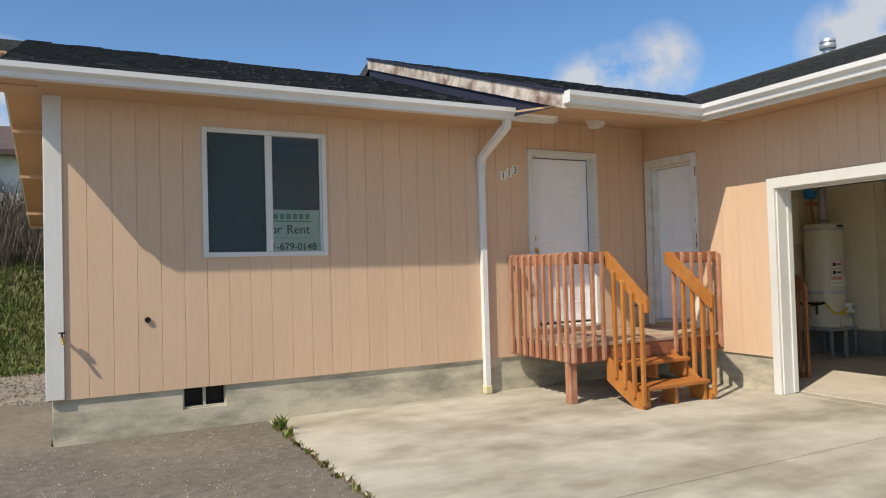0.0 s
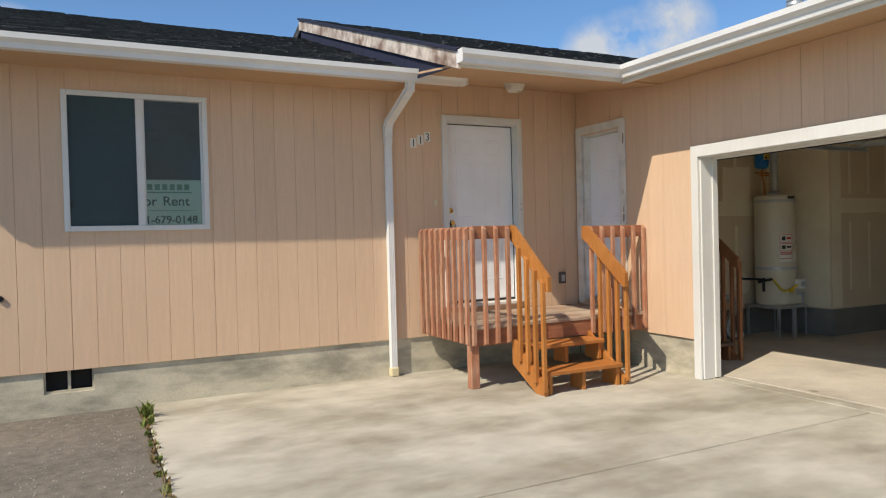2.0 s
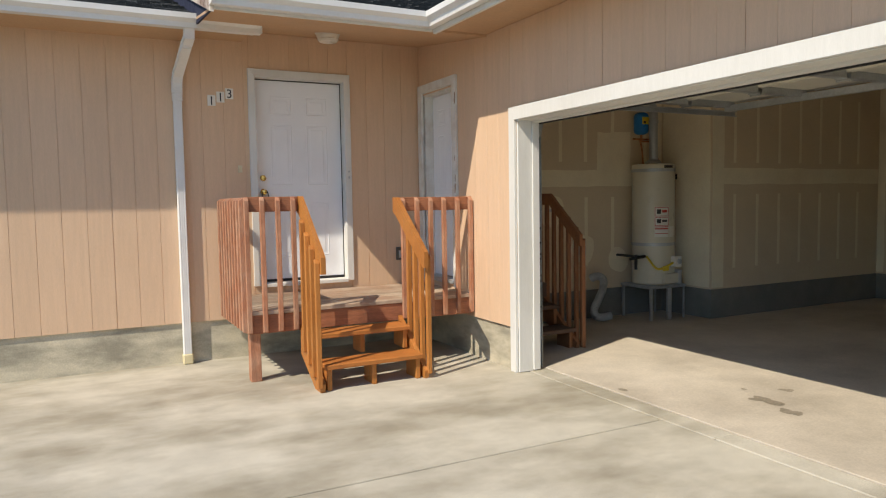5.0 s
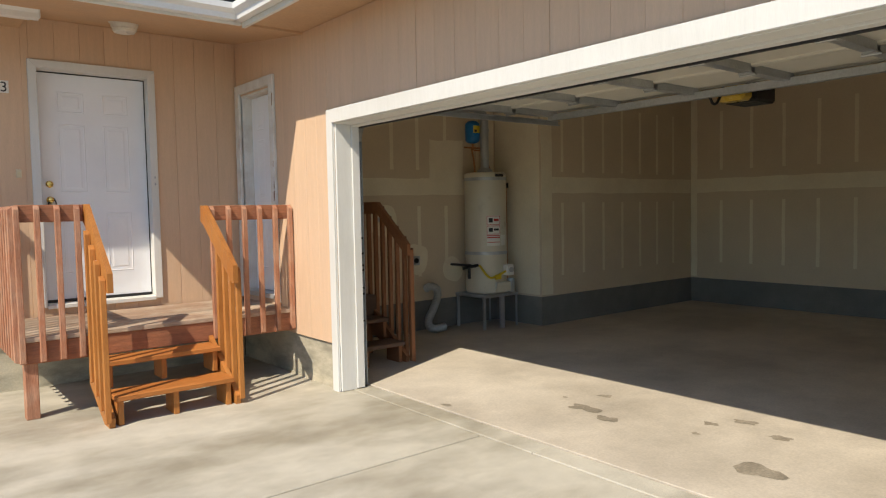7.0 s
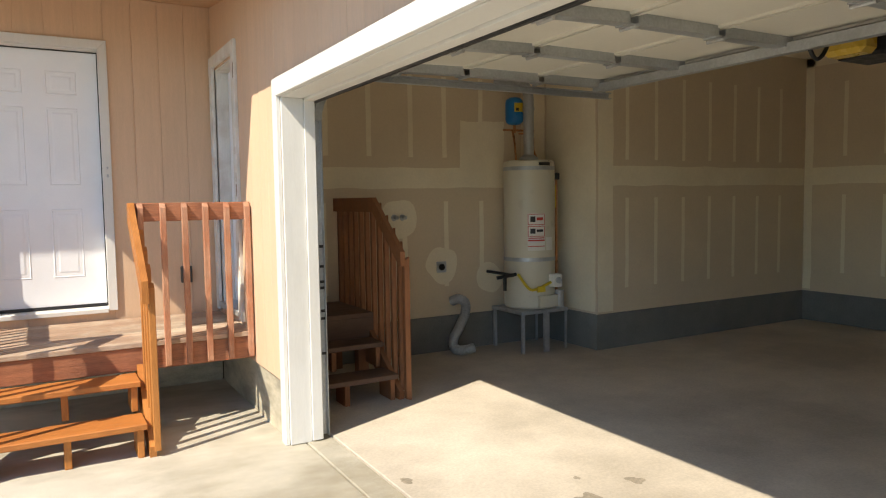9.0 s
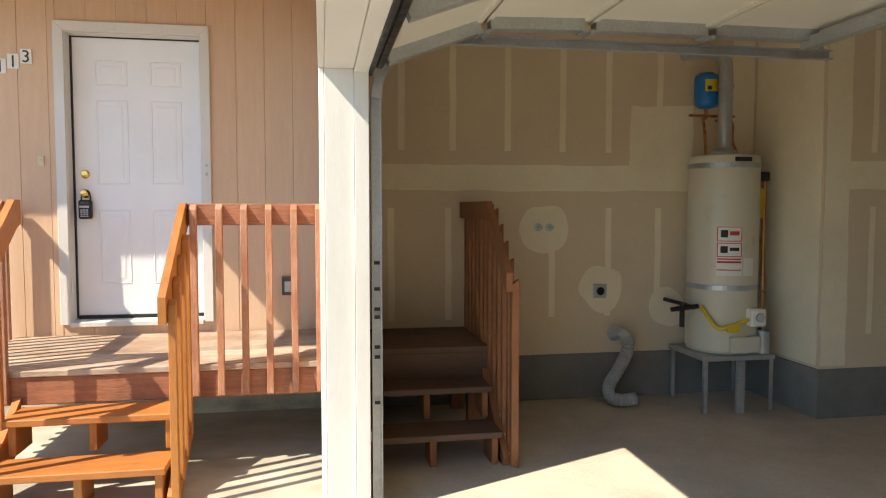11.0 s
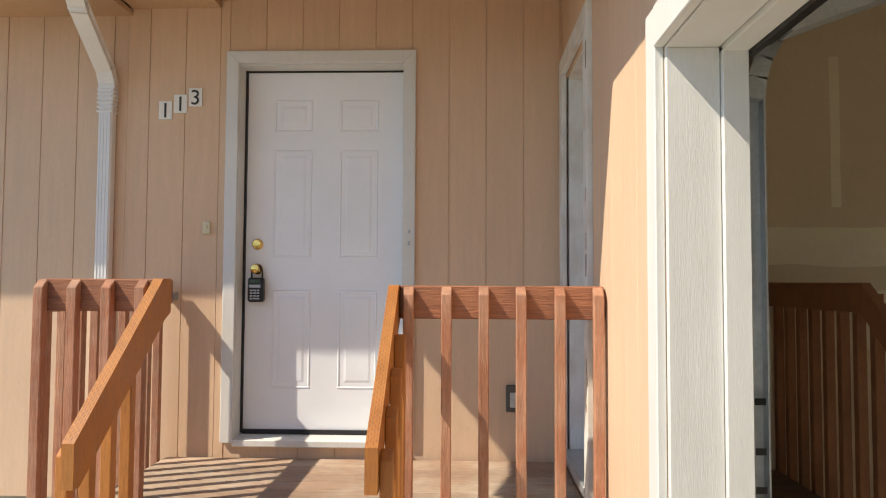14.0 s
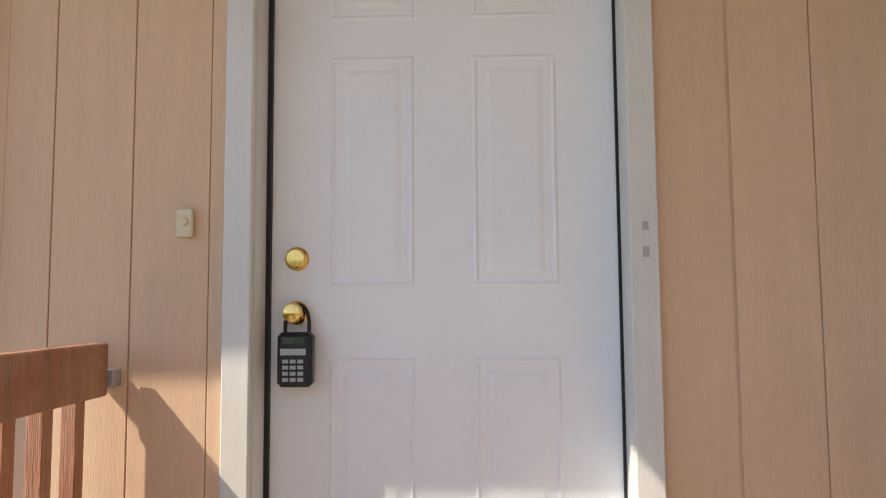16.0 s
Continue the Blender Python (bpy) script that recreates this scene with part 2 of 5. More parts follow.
def boxes(*list_of, bevel=0.0):
    bm = bmesh.new()
    for b in list_of:
        box(bm, *b, bevel=bevel)
    return bm


def beam(bm, a, b, w, h, bevel=0.0):
    """A board from a to b, w wide (level) and h deep."""
    a, b = Vector(a), Vector(b)
    d = b - a
    vs = bmesh.ops.create_cube(bm, size=1.0)["verts"]
    f = d.normalized()
    side = f.cross(Vector((0, 0, 1)))
    side = side.normalized() if side.length > 1e-4 else Vector((1, 0, 0))
    up = side.cross(f)
    for v in vs:
        v.co = (a + b) / 2 + f * v.co.x * d.length + side * v.co.y * w + up * v.co.z * h
    if bevel:
        bmesh.ops.bevel(bm, geom=list({e for v in vs for e in v.link_edges}), offset=bevel, segments=1, affect="EDGES", clamp_overlap=True)
    return bm


def rod(bm, a, b, r, r2=None, seg=20):
    a, b = Vector(a), Vector(b)
    m = Matrix.Translation((a + b) / 2) @ (b - a).to_track_quat("Z", "Y").to_matrix().to_4x4()
    bmesh.ops.create_cone(bm, cap_ends=True, segments=seg, radius1=r, radius2=r if r2 is None else r2, depth=(b - a).length, matrix=m)
    return bm


def lathe(bm, centre, profile, seg=32, axis="z"):
    """A turned shape: profile of (radius, height) along the axis."""
    rings = []
    c = Vector(centre)
    for r, h in profile:
        ring = []
        for i in range(seg):
            a = 2 * math.pi * i / seg
            p = Vector((r * math.cos(a), r * math.sin(a), h))
            if axis == "y":
                p = Vector((p.x, -p.z, p.y))
            ring.append(bm.verts.new(c + p))
        rings.append(ring)
    for r0, r1 in zip(rings, rings[1:]):
        for i in range(seg):
            bm.faces.new((r0[i], r0[(i + 1) % seg], r1[(i + 1) % seg], r1[i]))
    bm.faces.new(rings[0][::-1])
    bm.faces.new(rings[-1])
    return bm


def tube(bm, points, r, seg=12, ribs=0.0, step=0.012):
    """A pipe along a smooth line through points; ribs make it corrugated."""
    pts = [Vector(p) for p in points]
    line = []
    for i in range(len(pts) - 1):
        p0, p1, p2, p3 = pts[max(i - 1, 0)], pts[i], pts[i + 1], pts[min(i + 2, len(pts) - 1)]
        n = max(2, int((p2 - p1).length / step))
        for k in range(n):
            t = k / n
            line.append(0.5 * (2 * p1 + (p2 - p0) * t + (2 * p0 - 5 * p1 + 4 * p2 - p3) * t * t + (3 * p1 - p0 - 3 * p2 + p3) * t ** 3))
    line.append(pts[-1])
    rings = []
    q, last = None, None
    for i, p in enumerate(line):
        d = (line[min(i + 1, len(line) - 1)] - line[max(i - 1, 0)]).normalized()
        q = d.to_track_quat("Z", "Y") if q is None else last.rotation_difference(d) @ q
        last = d
        rr = r * (1 + (ribs if i % 2 else -ribs))
        rings.append([bm.verts.new(p + q @ Vector((rr * math.cos(2 * math.pi * j / seg), rr * math.sin(2 * math.pi * j / seg), 0))) for j in range(seg)])
    for a, b in zip(rings, rings[1:]):
        for j in range(seg):
            bm.faces.new((a[j], a[(j + 1) % seg], b[(j + 1) % seg], b[j]))
    bm.faces.new(rings[0][::-1])
    bm.faces.new(rings[-1])
    return bm


def prism(bm, outline, axis, a, b):
    """An outline of pairs, drawn out along an axis from a to b. Pairs are the other two axes in xyz order."""
    def at(p, t):
        q = list(p)
        q.insert("xyz".index(axis), t)
        return bm.verts.new(q)
    lo, hi = [at(p, a) for p in outline], [at(p, b) for p in outline]
    bm.faces.new(lo)
    bm.faces.new(hi[::-1])
    for i in range(len(lo)):
        j = (i + 1) % len(lo)
        bm.faces.new((lo[i], lo[j], hi[j], hi[i]))
    return bm


def wall_with_holes(bm, axis, u0, u1, z0, z1, d0, d1, holes):
    """A thick wall along x or y, with rectangular holes (u0, u1, z0, z1) that go through it."""
    us = sorted({u0, u1, *[h[0] for h in holes], *[h[1] for h in holes]})
    zs = sorted({z0, z1, *[min(max(v, z0), z1) for h in holes for v in h[2:]]})
    for ua, ub in zip(us, us[1:]):
        run = None
        for za, zb in zip(zs, zs[1:]):
            um, zm = (ua + ub) / 2, (za + zb) / 2
            solid = not any(h[0] < um < h[1] and h[2] < zm < h[3] for h in holes)
            if solid:
                run = (run[0], zb) if run else (za, zb)
            if run and (not solid or zb == zs[-1]):
                if axis == "x":
                    box(bm, ua, ub, d0, d1, *run)
                else:
                    box(bm, d0, d1, ua, ub, *run)
                run = None
    return bm


def siding(parent, axis, u0, u1, z0, z1, face, holes, start, pitch=0.2032, thick=0.005, gap=0.0016):
    """Grooved siding: each strip between two grooves is a board of its own; the boards' front lies at face and faces -y or -x."""
    k = math.floor((u0 - start) / pitch)
    while start + k * pitch < u1:
        g0, g1 = start + k * pitch, start + (k + 1) * pitch
        seam = k % 6 == 0
        a, b = max(g0 + (0.005 if seam else gap), u0), min(g1 - gap, u1)
        k += 1
        if b - a < 0.01:
            continue
        cuts = sorted({a, b, *[c for h in holes for c in h[:2] if a < c < b]})
        for ca, cb in zip(cuts, cuts[1:]):
            blocked = sorted((h[2], h[3]) for h in holes if h[0] < (ca + cb) / 2 < h[1])
            z = z0
            for lo, hi in [*blocked, (z1, z1)]:
                if lo - z > 0.01:
                    c = 0.0015
                    la, rb = (c if ca == a else 0), (c if cb == b else 0)
                    out = [(ca, face + thick), (ca, face + (c if la else 0)), (ca + la, face), (cb - rb, face), (cb, face + (c if rb else 0)), (cb, face + thick)]
                    out = [p for i, p in enumerate(out) if p != out[i - 1]]
                    if axis == "y":
                        out = [(q, p) for p, q in out]
                    part("siding_board", prism(bmesh.new(), out, "z", z, lo), SIDING, parent)
                z = max(z, hi)


def writing(body, size, at, turn, material, parent, name="lettering", depth=0.001, align="LEFT", bold=0.0):
    c = bpy.data.curves.new(name, "FONT")
    c.body, c.size, c.extrude, c.align_x, c.offset = body, size, depth, align, bold
    tmp = bpy.data.objects.new(name, c)
    scene.collection.objects.link(tmp)
    me = bpy.data.meshes.new_from_object(tmp.evaluated_get(bpy.context.evaluated_depsgraph_get()))
    bpy.data.objects.remove(tmp)
    me.name = name
    me.transform(Matrix.Translation(Vector(at) - world_origin(parent)) @ turn)
    me.materials.clear()
    me.materials.append(material)
    ob = new(name, me)
    ob.parent = parent
    return ob


UPRIGHT = pose(0, 0, 0, 90, 0, 0)
SIDEWAYS = pose(0, 0, 0, 90, 0, -90)

# ---- the plan ----
FACE_A, FACE_G = 6.93, 6.915          # outer faces of the house wall and of the garage front wall
SID_Z, TOP_Z = 0.39, 3.20             # bottom of the siding, top of the walls
SLOPE = 0.34
EAVE1_Y, EAVE1_Z = 6.432, 3.17         # lower roof edge of the house
EAVE2_Y, EAVE2_Z = 5.44, 3.13         # higher roof over the entry
EAVE_G_X = 6.36                       # garage eave
RAKE_X = 4.52
RIDGE_Y = 10.55
GARAGE_RIDGE_X = 10.4
DOOR = (5.115, 6.070, 0.715, 2.785)
DOOR2 = (6.12, 6.88, 0.70, 2.66)      # along y
WINDOW = (1.370, 2.535, 1.640, 2.832)
OPENING = (0.12, 4.985, 0.0, 2.212)    # along y
DECK_Z = 0.62
IN_X0, IN_X1 = 7.10, 13.75            # garage inside
IN_Y0, IN_Y1, JOG_X, JOG_Y = -0.45, 6.85, 10.42, 6.02
CEIL_Z = 3.18

# ---- ground ----
bm = boxes((-400, 400, -400, 400, -0.60, -0.03))
tagged(part("ground", bm, SOIL), "flat soil and rough grass around the lot", "ground", kind="structure")
bm = boxes((-14, 0.05, 7.0, 9.6, -0.3, -0.008), (-14, 1.915, -14, 7.0, -0.3, -0.008), (1.915, 30, -40, -9.005, -0.3, -0.008))
tagged(part("asphalt_drive", bm, ASPHALT), "worn grey-brown asphalt beside the concrete driveway", "asphalt", kind="structure")
bm = boxes((-40, 0.05, 9.6, 13.2, -0.3, -0.012))
tagged(part("gravel_strip", bm, GRAVEL), "loose grey gravel strip below the bank", "gravel", kind="structure")
drive = thing("driveway", (4.4, 3, 0), "stained pale concrete driveway slab with joints", "driveway", kind="structure")
for x0, x1, y0, y1 in ((1.925, 7.02, 3.392, 6.98), (1.925, 7.02, -0.6, 3.374), (1.925, 7.02, -4.6, -0.614), (1.925, 7.02, -9, -4.614)):
    part("slab", boxes((x0, x1, y0, y1, -0.12, 0.0), bevel=0.006), SLAB, drive)
for y0, y1 in ((2.93, 6.95), (1.03, 2.924), (-0.6, 1.024)):
    part("sill_strip", boxes((7.028, 7.200, y0, y1, -0.12, 0.004), bevel=0.006), SLAB, drive)
part("joint_bed", boxes((1.93, 7.2, -8.9, 6.97, -0.2, -0.05)), ASPHALT, drive)
tagged(part("garage_floor", boxes((7.206, 13.9, -0.6, 7.0, -0.12, 0.012), bevel=0.004), GARAGE_FLOOR), "stained bare concrete floor of the garage", "floor", kind="structure")

# ---- foundation ----
stem = thing("foundation", (3, 7, 0), "grey poured concrete stem wall with damp patches", "foundation", kind="structure")
bm = wall_with_holes(bmesh.new(), "x", 0.075, 6.93, -0.1, SID_Z + 0.02, FACE_A + 0.022, 7.15, [(1.135, 1.53, 0.19, 0.405)])
part("stem_wall", bm, STEM, stem)
part("stem_wall", boxes((FACE_G + 0.022, 7.09, 5.10, 6.95, -0.1, SID_Z + 0.01)), STEM, stem)
part("stem_wall", boxes((FACE_G + 0.022, 7.09, -0.6, 0.02, -0.1, SID_Z + 0.01)), STEM, stem)
part("stem_wall", boxes((0.06, 0.26, 7.15, 16.3, -0.1, SID_Z)), STEM, stem)
vent = thing("foundation_vent", (1.33, 6.96, 0.19), "two-cell crawlspace vent set in the concrete", "vent")
part("vent_frame", boxes((1.135, 1.53, 6.975, 7.02, 0.19, 0.21), (1.135, 1.15, 6.975, 7.02, 0.21, 0.40), (1.515, 1.53, 6.975, 7.02, 0.21, 0.40), (1.32, 1.345, 6.985, 7.02, 0.21, 0.40)), STEM, vent, "pale concrete rim")
# solid sheet, its black colour stands in for the shade inside the two cells
part("vent_screen", boxes((1.14, 1.525, 7.05, 7.06, 0.19, 0.405)), DARK, vent, "black sheet coloured as the shade inside the vent")

# ---- walls ----
wa = thing("wall_front", (3, 7, 0), "tan grooved plywood siding wall of the house", "wall", kind="structure")
holes = [DOOR, WINDOW]
bm = wall_with_holes(bmesh.new(), "x", 0.076, 6.93, SID_Z, TOP_Z, FACE_A + 0.0055, 7.08, holes)
part("wall_core", bm, SIDING, wa)
wg = thing("wall_garage", (7, 3, 0), "tan grooved plywood siding wall of the garage front", "wall", kind="structure")
gholes = [DOOR2, (OPENING[0] - 0.0, OPENING[1], -0.2, OPENING[3])]
bm = wall_with_holes(bmesh.new(), "y", -0.6, FACE_A, SID_Z, TOP_Z + 0.1, FACE_G + 0.0055, 7.085, gholes)
part("wall_core", bm, SIDING, wg)
bm = prism(bmesh.new(), [(7.15, SID_Z), (16.3, SID_Z), (16.3, TOP_Z), (RIDGE_Y, EAVE1_Z + SLOPE * (RIDGE_Y - EAVE1_Y) - 0.2), (7.15, TOP_Z), (6.945, TOP_Z), (6.945, SID_Z)], "x", 0.055, 0.075)
tagged(part("wall_west", bm, SIDING), "tan siding gable wall at the end of the house", "wall", kind="structure")
bm = boxes((0.0, 14.0, 16.2, 16.35, 0, TOP_Z))
tagged(part("wall_back", bm, SIDING), "tan siding wall at the back of the house", "wall", kind="structure")
bm = prism(bmesh.new(), [(6.93, 0), (14.0, 0), (14.0, TOP_Z), (GARAGE_RIDGE_X, 4.4), (6.93, TOP_Z)], "y", -0.75, -0.6)
tagged(part("wall_south", bm, SIDING), "tan siding gable wall of the garage", "wall", kind="structure")
tagged(part("wall_east", boxes((13.90, 14.0, -0.6, 16.2, 0, TOP_Z)), SIDING), "tan siding side wall of the garage", "wall", kind="structure")
# rooms behind the window and the doors
tagged(part("room_shell", boxes((0.10, 7.05, 10.8, 10.9, 0.66, 3.1), (0.06, 0.12, 7.09, 10.8, 0.66, 3.1), (4.5, 4.55, 7.09, 10.8, 0.66, 3.1), (0.1, 7.05, 7.09, 10.9, 0.60, 0.66), (0.1, 7.05, 7.09, 10.9, 3.1, 3.14)), ROOM), "plain empty room behind the window", "room", kind="structure")

# ---- garage inside ----
gi = thing("garage_wall", (10, 6.9, 0), "bare drywall with taped joints and screw strips", "wall", kind="structure")
bm = wall_with_holes(bmesh.new(), "y", IN_Y0, 6.90, 0.012, CEIL_Z, 7.088, IN_X0, [(OPENING[0], OPENING[1], -0.2, OPENING[3]), DOOR2])
part("front_drywall", bm, DRYWALL, gi)
part("back_drywall", boxes((IN_X0, JOG_X, IN_Y1, 6.92, 0.37, CEIL_Z)), DRYWALL, gi)
part("jog_drywall", boxes((JOG_X, JOG_X + 0.07, JOG_Y, 6.92, 0.37, CEIL_Z)), DRYWALL, gi)
part("step_drywall", boxes((JOG_X + 0.072, IN_X1, JOG_Y, JOG_Y + 0.07, 0.37, CEIL_Z)), DRYWALL, gi)
part("side_drywall", boxes((IN_X1, IN_X1 + 0.07, IN_Y0, JOG_Y + 0.07, 0.37, CEIL_Z)), DRYWALL, gi)
part("end_drywall", boxes((IN_X0, IN_X1, IN_Y0 - 0.07, IN_Y0, 0.012, CEIL_Z)), DRYWALL, gi)
st = thing("garage_stem", (10, 6.9, 0), "dark grey concrete stem wall round the garage", "foundation", kind="structure")
part("stem_wall", boxes((IN_X0, JOG_X - 0.02, IN_Y1 - 0.02, 6.92, 0.0, 0.37)), STEM_IN, st)
part("stem_wall", boxes((JOG_X - 0.02, JOG_X + 0.1, JOG_Y - 0.02, 6.92, 0.0, 0.37)), STEM_IN, st)
part("stem_wall", boxes((JOG_X + 0.1, IN_X1 - 0.02, JOG_Y - 0.02, JOG_Y + 0.07, 0.0, 0.37)), STEM_IN, st)
part("stem_wall", boxes((IN_X1 - 0.02, IN_X1 + 0.07, IN_Y0, JOG_Y + 0.07, 0.0, 0.37)), STEM_IN, st)
# ceiling takes the pale compound colour to bounce more light into the garage
tagged(part("ceiling", boxes((7.09, 13.9, -0.6, 7.0, CEIL_Z, CEIL_Z + 0.05)), MUD), "drywall garage ceiling coloured pale to bounce light", "ceiling", kind="structure")


def smear(bm, p, u, v, w, h, wobble=0.012, proud=0.002, n=None):
    """A thin smear of joint compound with an uneven outline, w by h, centred at p in the plane of u and v."""
    u, v = Vector(u), Vector(v)
    out = u.cross(v) * proud
    ring = []
    nu, nv = max(2, int(w / 0.05)), max(2, int(h / 0.05))
    edge = [(i / nu - 0.5, -0.5) for i in range(nu)] + [(0.5, i / nv - 0.5) for i in range(nv)] + [(0.5 - i / nu, 0.5) for i in range(nu)] + [(-0.5, 0.5 - i / nv) for i in range(nv)]
    for a, b in edge:
        q = Vector(p) + u * a * w + v * b * h
        q += (u * noise.noise(q * 4.1) + v * noise.noise(q * 3.7 + Vector((9, 3, 1)))) * wobble
        ring.append(q)
    top, low = [bm.verts.new(q + out) for q in ring], [bm.verts.new(q) for q in ring]
    bm.faces.new(top)
    for i in range(len(ring)):
        j = (i + 1) % len(ring)
        bm.faces.new((low[i], low[j], top[j], top[i]))
    return bm


def blob(bm, p, u, v, r, proud=0.0025):
    u, v = Vector(u), Vector(v)
    ring = []
    for i in range(28):
        a = 2 * math.pi * i / 28
        q = Vector(p) + (u * math.cos(a) + v * math.sin(a)) * r
        ring.append(q + (u * math.cos(a) + v * math.sin(a)) * noise.noise(q * 6) * r * 0.25 + u.cross(v) * proud)
    bm.faces.new([bm.verts.new(q) for q in ring])
    return bm


EX, EY, EZ = Vector((1, 0, 0)), Vector((0, 1, 0)), Vector((0, 0, 1))

# taped joints: one long band, upright screw strips, patches and corner beads
MUD_STRIPS = [(7.50, 0), (7.893, 0), (8.325, 0), (8.77, 0), (9.15, 0), (9.582, 0)]
bm = smear(bmesh.new(), ((IN_X0 + JOG_X) / 2, IN_Y1, 1.765), EX, EZ, JOG_X - IN_X0 - 0.02, 0.20, proud=0.0035)
part("tape_band", bm, MUD, gi, "pale band of joint compound")
for x, _ in MUD_STRIPS + [(10.12, 0)]:
    part("screw_strip", smear(bmesh.new(), (x, IN_Y1, 2.37), EX, EZ, 0.05, 0.80, 0.006), MUD, gi)
for x in (7.42, 7.86, 8.69, 9.157, 9.581, 10.15):
    part("screw_strip", smear(bmesh.new(), (x, IN_Y1, 1.10), EX, EZ, 0.05, 0.86, 0.006), MUD, gi)
part("mud_patch", smear(bmesh.new(), (9.60, IN_Y1, 2.10), EX, EZ, 0.54, 0.50, 0.03, 0.0045), MUD, gi, "broad patch of joint compound")
for x, z, r in ((8.62, 1.37, 0.19), (9.09, 0.89, 0.19), (9.68, 0.72, 0.16)):
    part("mud_patch", blob(bmesh.new(), (x, IN_Y1, z), EX, EZ, r), MUD, gi)
part("corner_bead", smear(bmesh.new(), (JOG_X - 0.11, IN_Y1, 1.78), EX, EZ, 0.20, 2.78), MUD, gi)
part("corner_bead", smear(bmesh.new(), (JOG_X, (JOG_Y + IN_Y1) / 2, 1.78), -EY, EZ, 0.78, 2.78), MUD, gi)
part("corner_bead", smear(bmesh.new(), (JOG_X + 0.11, JOG_Y, 1.78), EX, EZ, 0.20, 2.78), MUD, gi)
part("tape_band", smear(bmesh.new(), ((JOG_X + IN_X1) / 2, JOG_Y, 1.765), EX, EZ, IN_X1 - JOG_X - 0.02, 0.20, proud=0.0035), MUD, gi)
part("tape_band", smear(bmesh.new(), (IN_X1, (JOG_Y + IN_Y0) / 2, 1.765), -EY, EZ, JOG_Y - IN_Y0 - 0.02, 0.20, proud=0.0035), MUD, gi)
part("tape_band", smear(bmesh.new(), (IN_X1, JOG_Y - 0.06, 1.78), -EY, EZ, 0.10, 2.78), MUD, gi)
part("tape_band", smear(bmesh.new(), (IN_X1, (JOG_Y + IN_Y0) / 2, 3.12), -EY, EZ, JOG_Y - IN_Y0 - 0.02, 0.10), MUD, gi)
for i in range(7):
    x = JOG_X + 0.40 + 0.41 * i
    for z, h in ((2.36, 0.86), (1.08, 0.92)):
        part("screw_strip", smear(bmesh.new(), (x, JOG_Y, z), EX, EZ, 0.045, h, 0.006), MUD, gi)
for i in range(13):
    y = JOG_Y - 0.50 - 0.46 * i
    for z, h in ((2.42, 0.86), (1.08, 0.92)):
        part("screw_strip", smear(bmesh.new(), (IN_X1, y, z), -EY, EZ, 0.045, h, 0.006), MUD, gi)


# ---- roofs ----
def roof_deck(name, corners, z_of, label, thick=0.16):
    bm = bmesh.new()
    top = [bm.verts.new((x, y, z_of(x, y))) for x, y in corners]
    low = [bm.verts.new((x, y, z_of(x, y) - thick)) for x, y in corners]
    bm.faces.new(top)
    bm.faces.new(low[::-1])
    for i in range(len(top)):
        j = (i + 1) % len(top)
        bm.faces.new((top[i], top[j], low[j], low[i]))
    root = thing(name, (*corners[0], z_of(*corners[0])), label, "roof", kind="structure")
    part("roof_deck", bm, SHINGLE, root)
    return root


def courses(root, s0, s1, span, at, n_of, step=0.145):
    """Shingle tabs, row over row: at(s, u) gives the place s metres (level) up from the eave and u along it; span(s) the run of u."""
    rnd = random.Random(5)
    verts, faces = [], []
    s = s0
    while s < s1:
        u, end = span(s)
        e = min(s + step * 1.05, s1)
        while u < end:
            w = min(rnd.choice((0.12, 0.17, 0.22, 0.30)), end - u)
            lift = rnd.choice((0.014, 0.017, 0.026))
            cut = rnd.uniform(-0.012, 0.006)
            a, b, c, d = at(s + cut, u + 0.002), at(s + cut, u + w - 0.002), at(e, u + w - 0.002), at(e, u + 0.002)
            k = len(verts)
            verts += [a + n_of * lift, b + n_of * lift, c + n_of * 0.006, d + n_of * 0.006, a, b, c, d]
            faces += [(k, k + 1, k + 2, k + 3), (k, k + 4, k + 5, k + 1), (k, k + 3, k + 7, k + 4), (k + 1, k + 5, k + 6, k + 2)]
            u += w
        s += step
    me = bpy.data.meshes.new("shingles")
    o = world_origin(root)
    me.from_pydata([v - o for v in verts], [], faces)
    me.materials.append(SHINGLE)
    ob = new("shingles", me)
    ob.parent = root
    tagged(ob, "rows of black asphalt shingles", kind="stuff")


def z1_of(x, y):
    return EAVE1_Z + SLOPE * (y - EAVE1_Y)


def z2_of(x, y):
    return EAVE2_Z + SLOPE * (y - EAVE2_Y)


def zg_of(x, y):
    return EAVE2_Z + SLOPE * (x - EAVE_G_X)


def zge_of(x, y):
    return EAVE2_Z + SLOPE * (GARAGE_RIDGE_X - EAVE_G_X) - SLOPE * (x - GARAGE_RIDGE_X)


R_L = -0.29
NY, NX = Vector((0, -SLOPE, 1)).normalized(), Vector((-SLOPE, 0, 1)).normalized()
r1 = roof_deck("roof_house", [(R_L, EAVE1_Y), (RAKE_X + 0.45, EAVE1_Y), (RAKE_X + 0.45, RIDGE_Y), (R_L, RIDGE_Y)], z1_of, "low black shingle roof over the house", 0.10)
courses(r1, 0.0, RIDGE_Y - EAVE1_Y, lambda s: (R_L, RAKE_X + 0.45), lambda s, u: Vector((u, EAVE1_Y + s, z1_of(u, EAVE1_Y + s))), NY)
GR = GARAGE_RIDGE_X - EAVE_G_X
E_R = GARAGE_RIDGE_X + GR
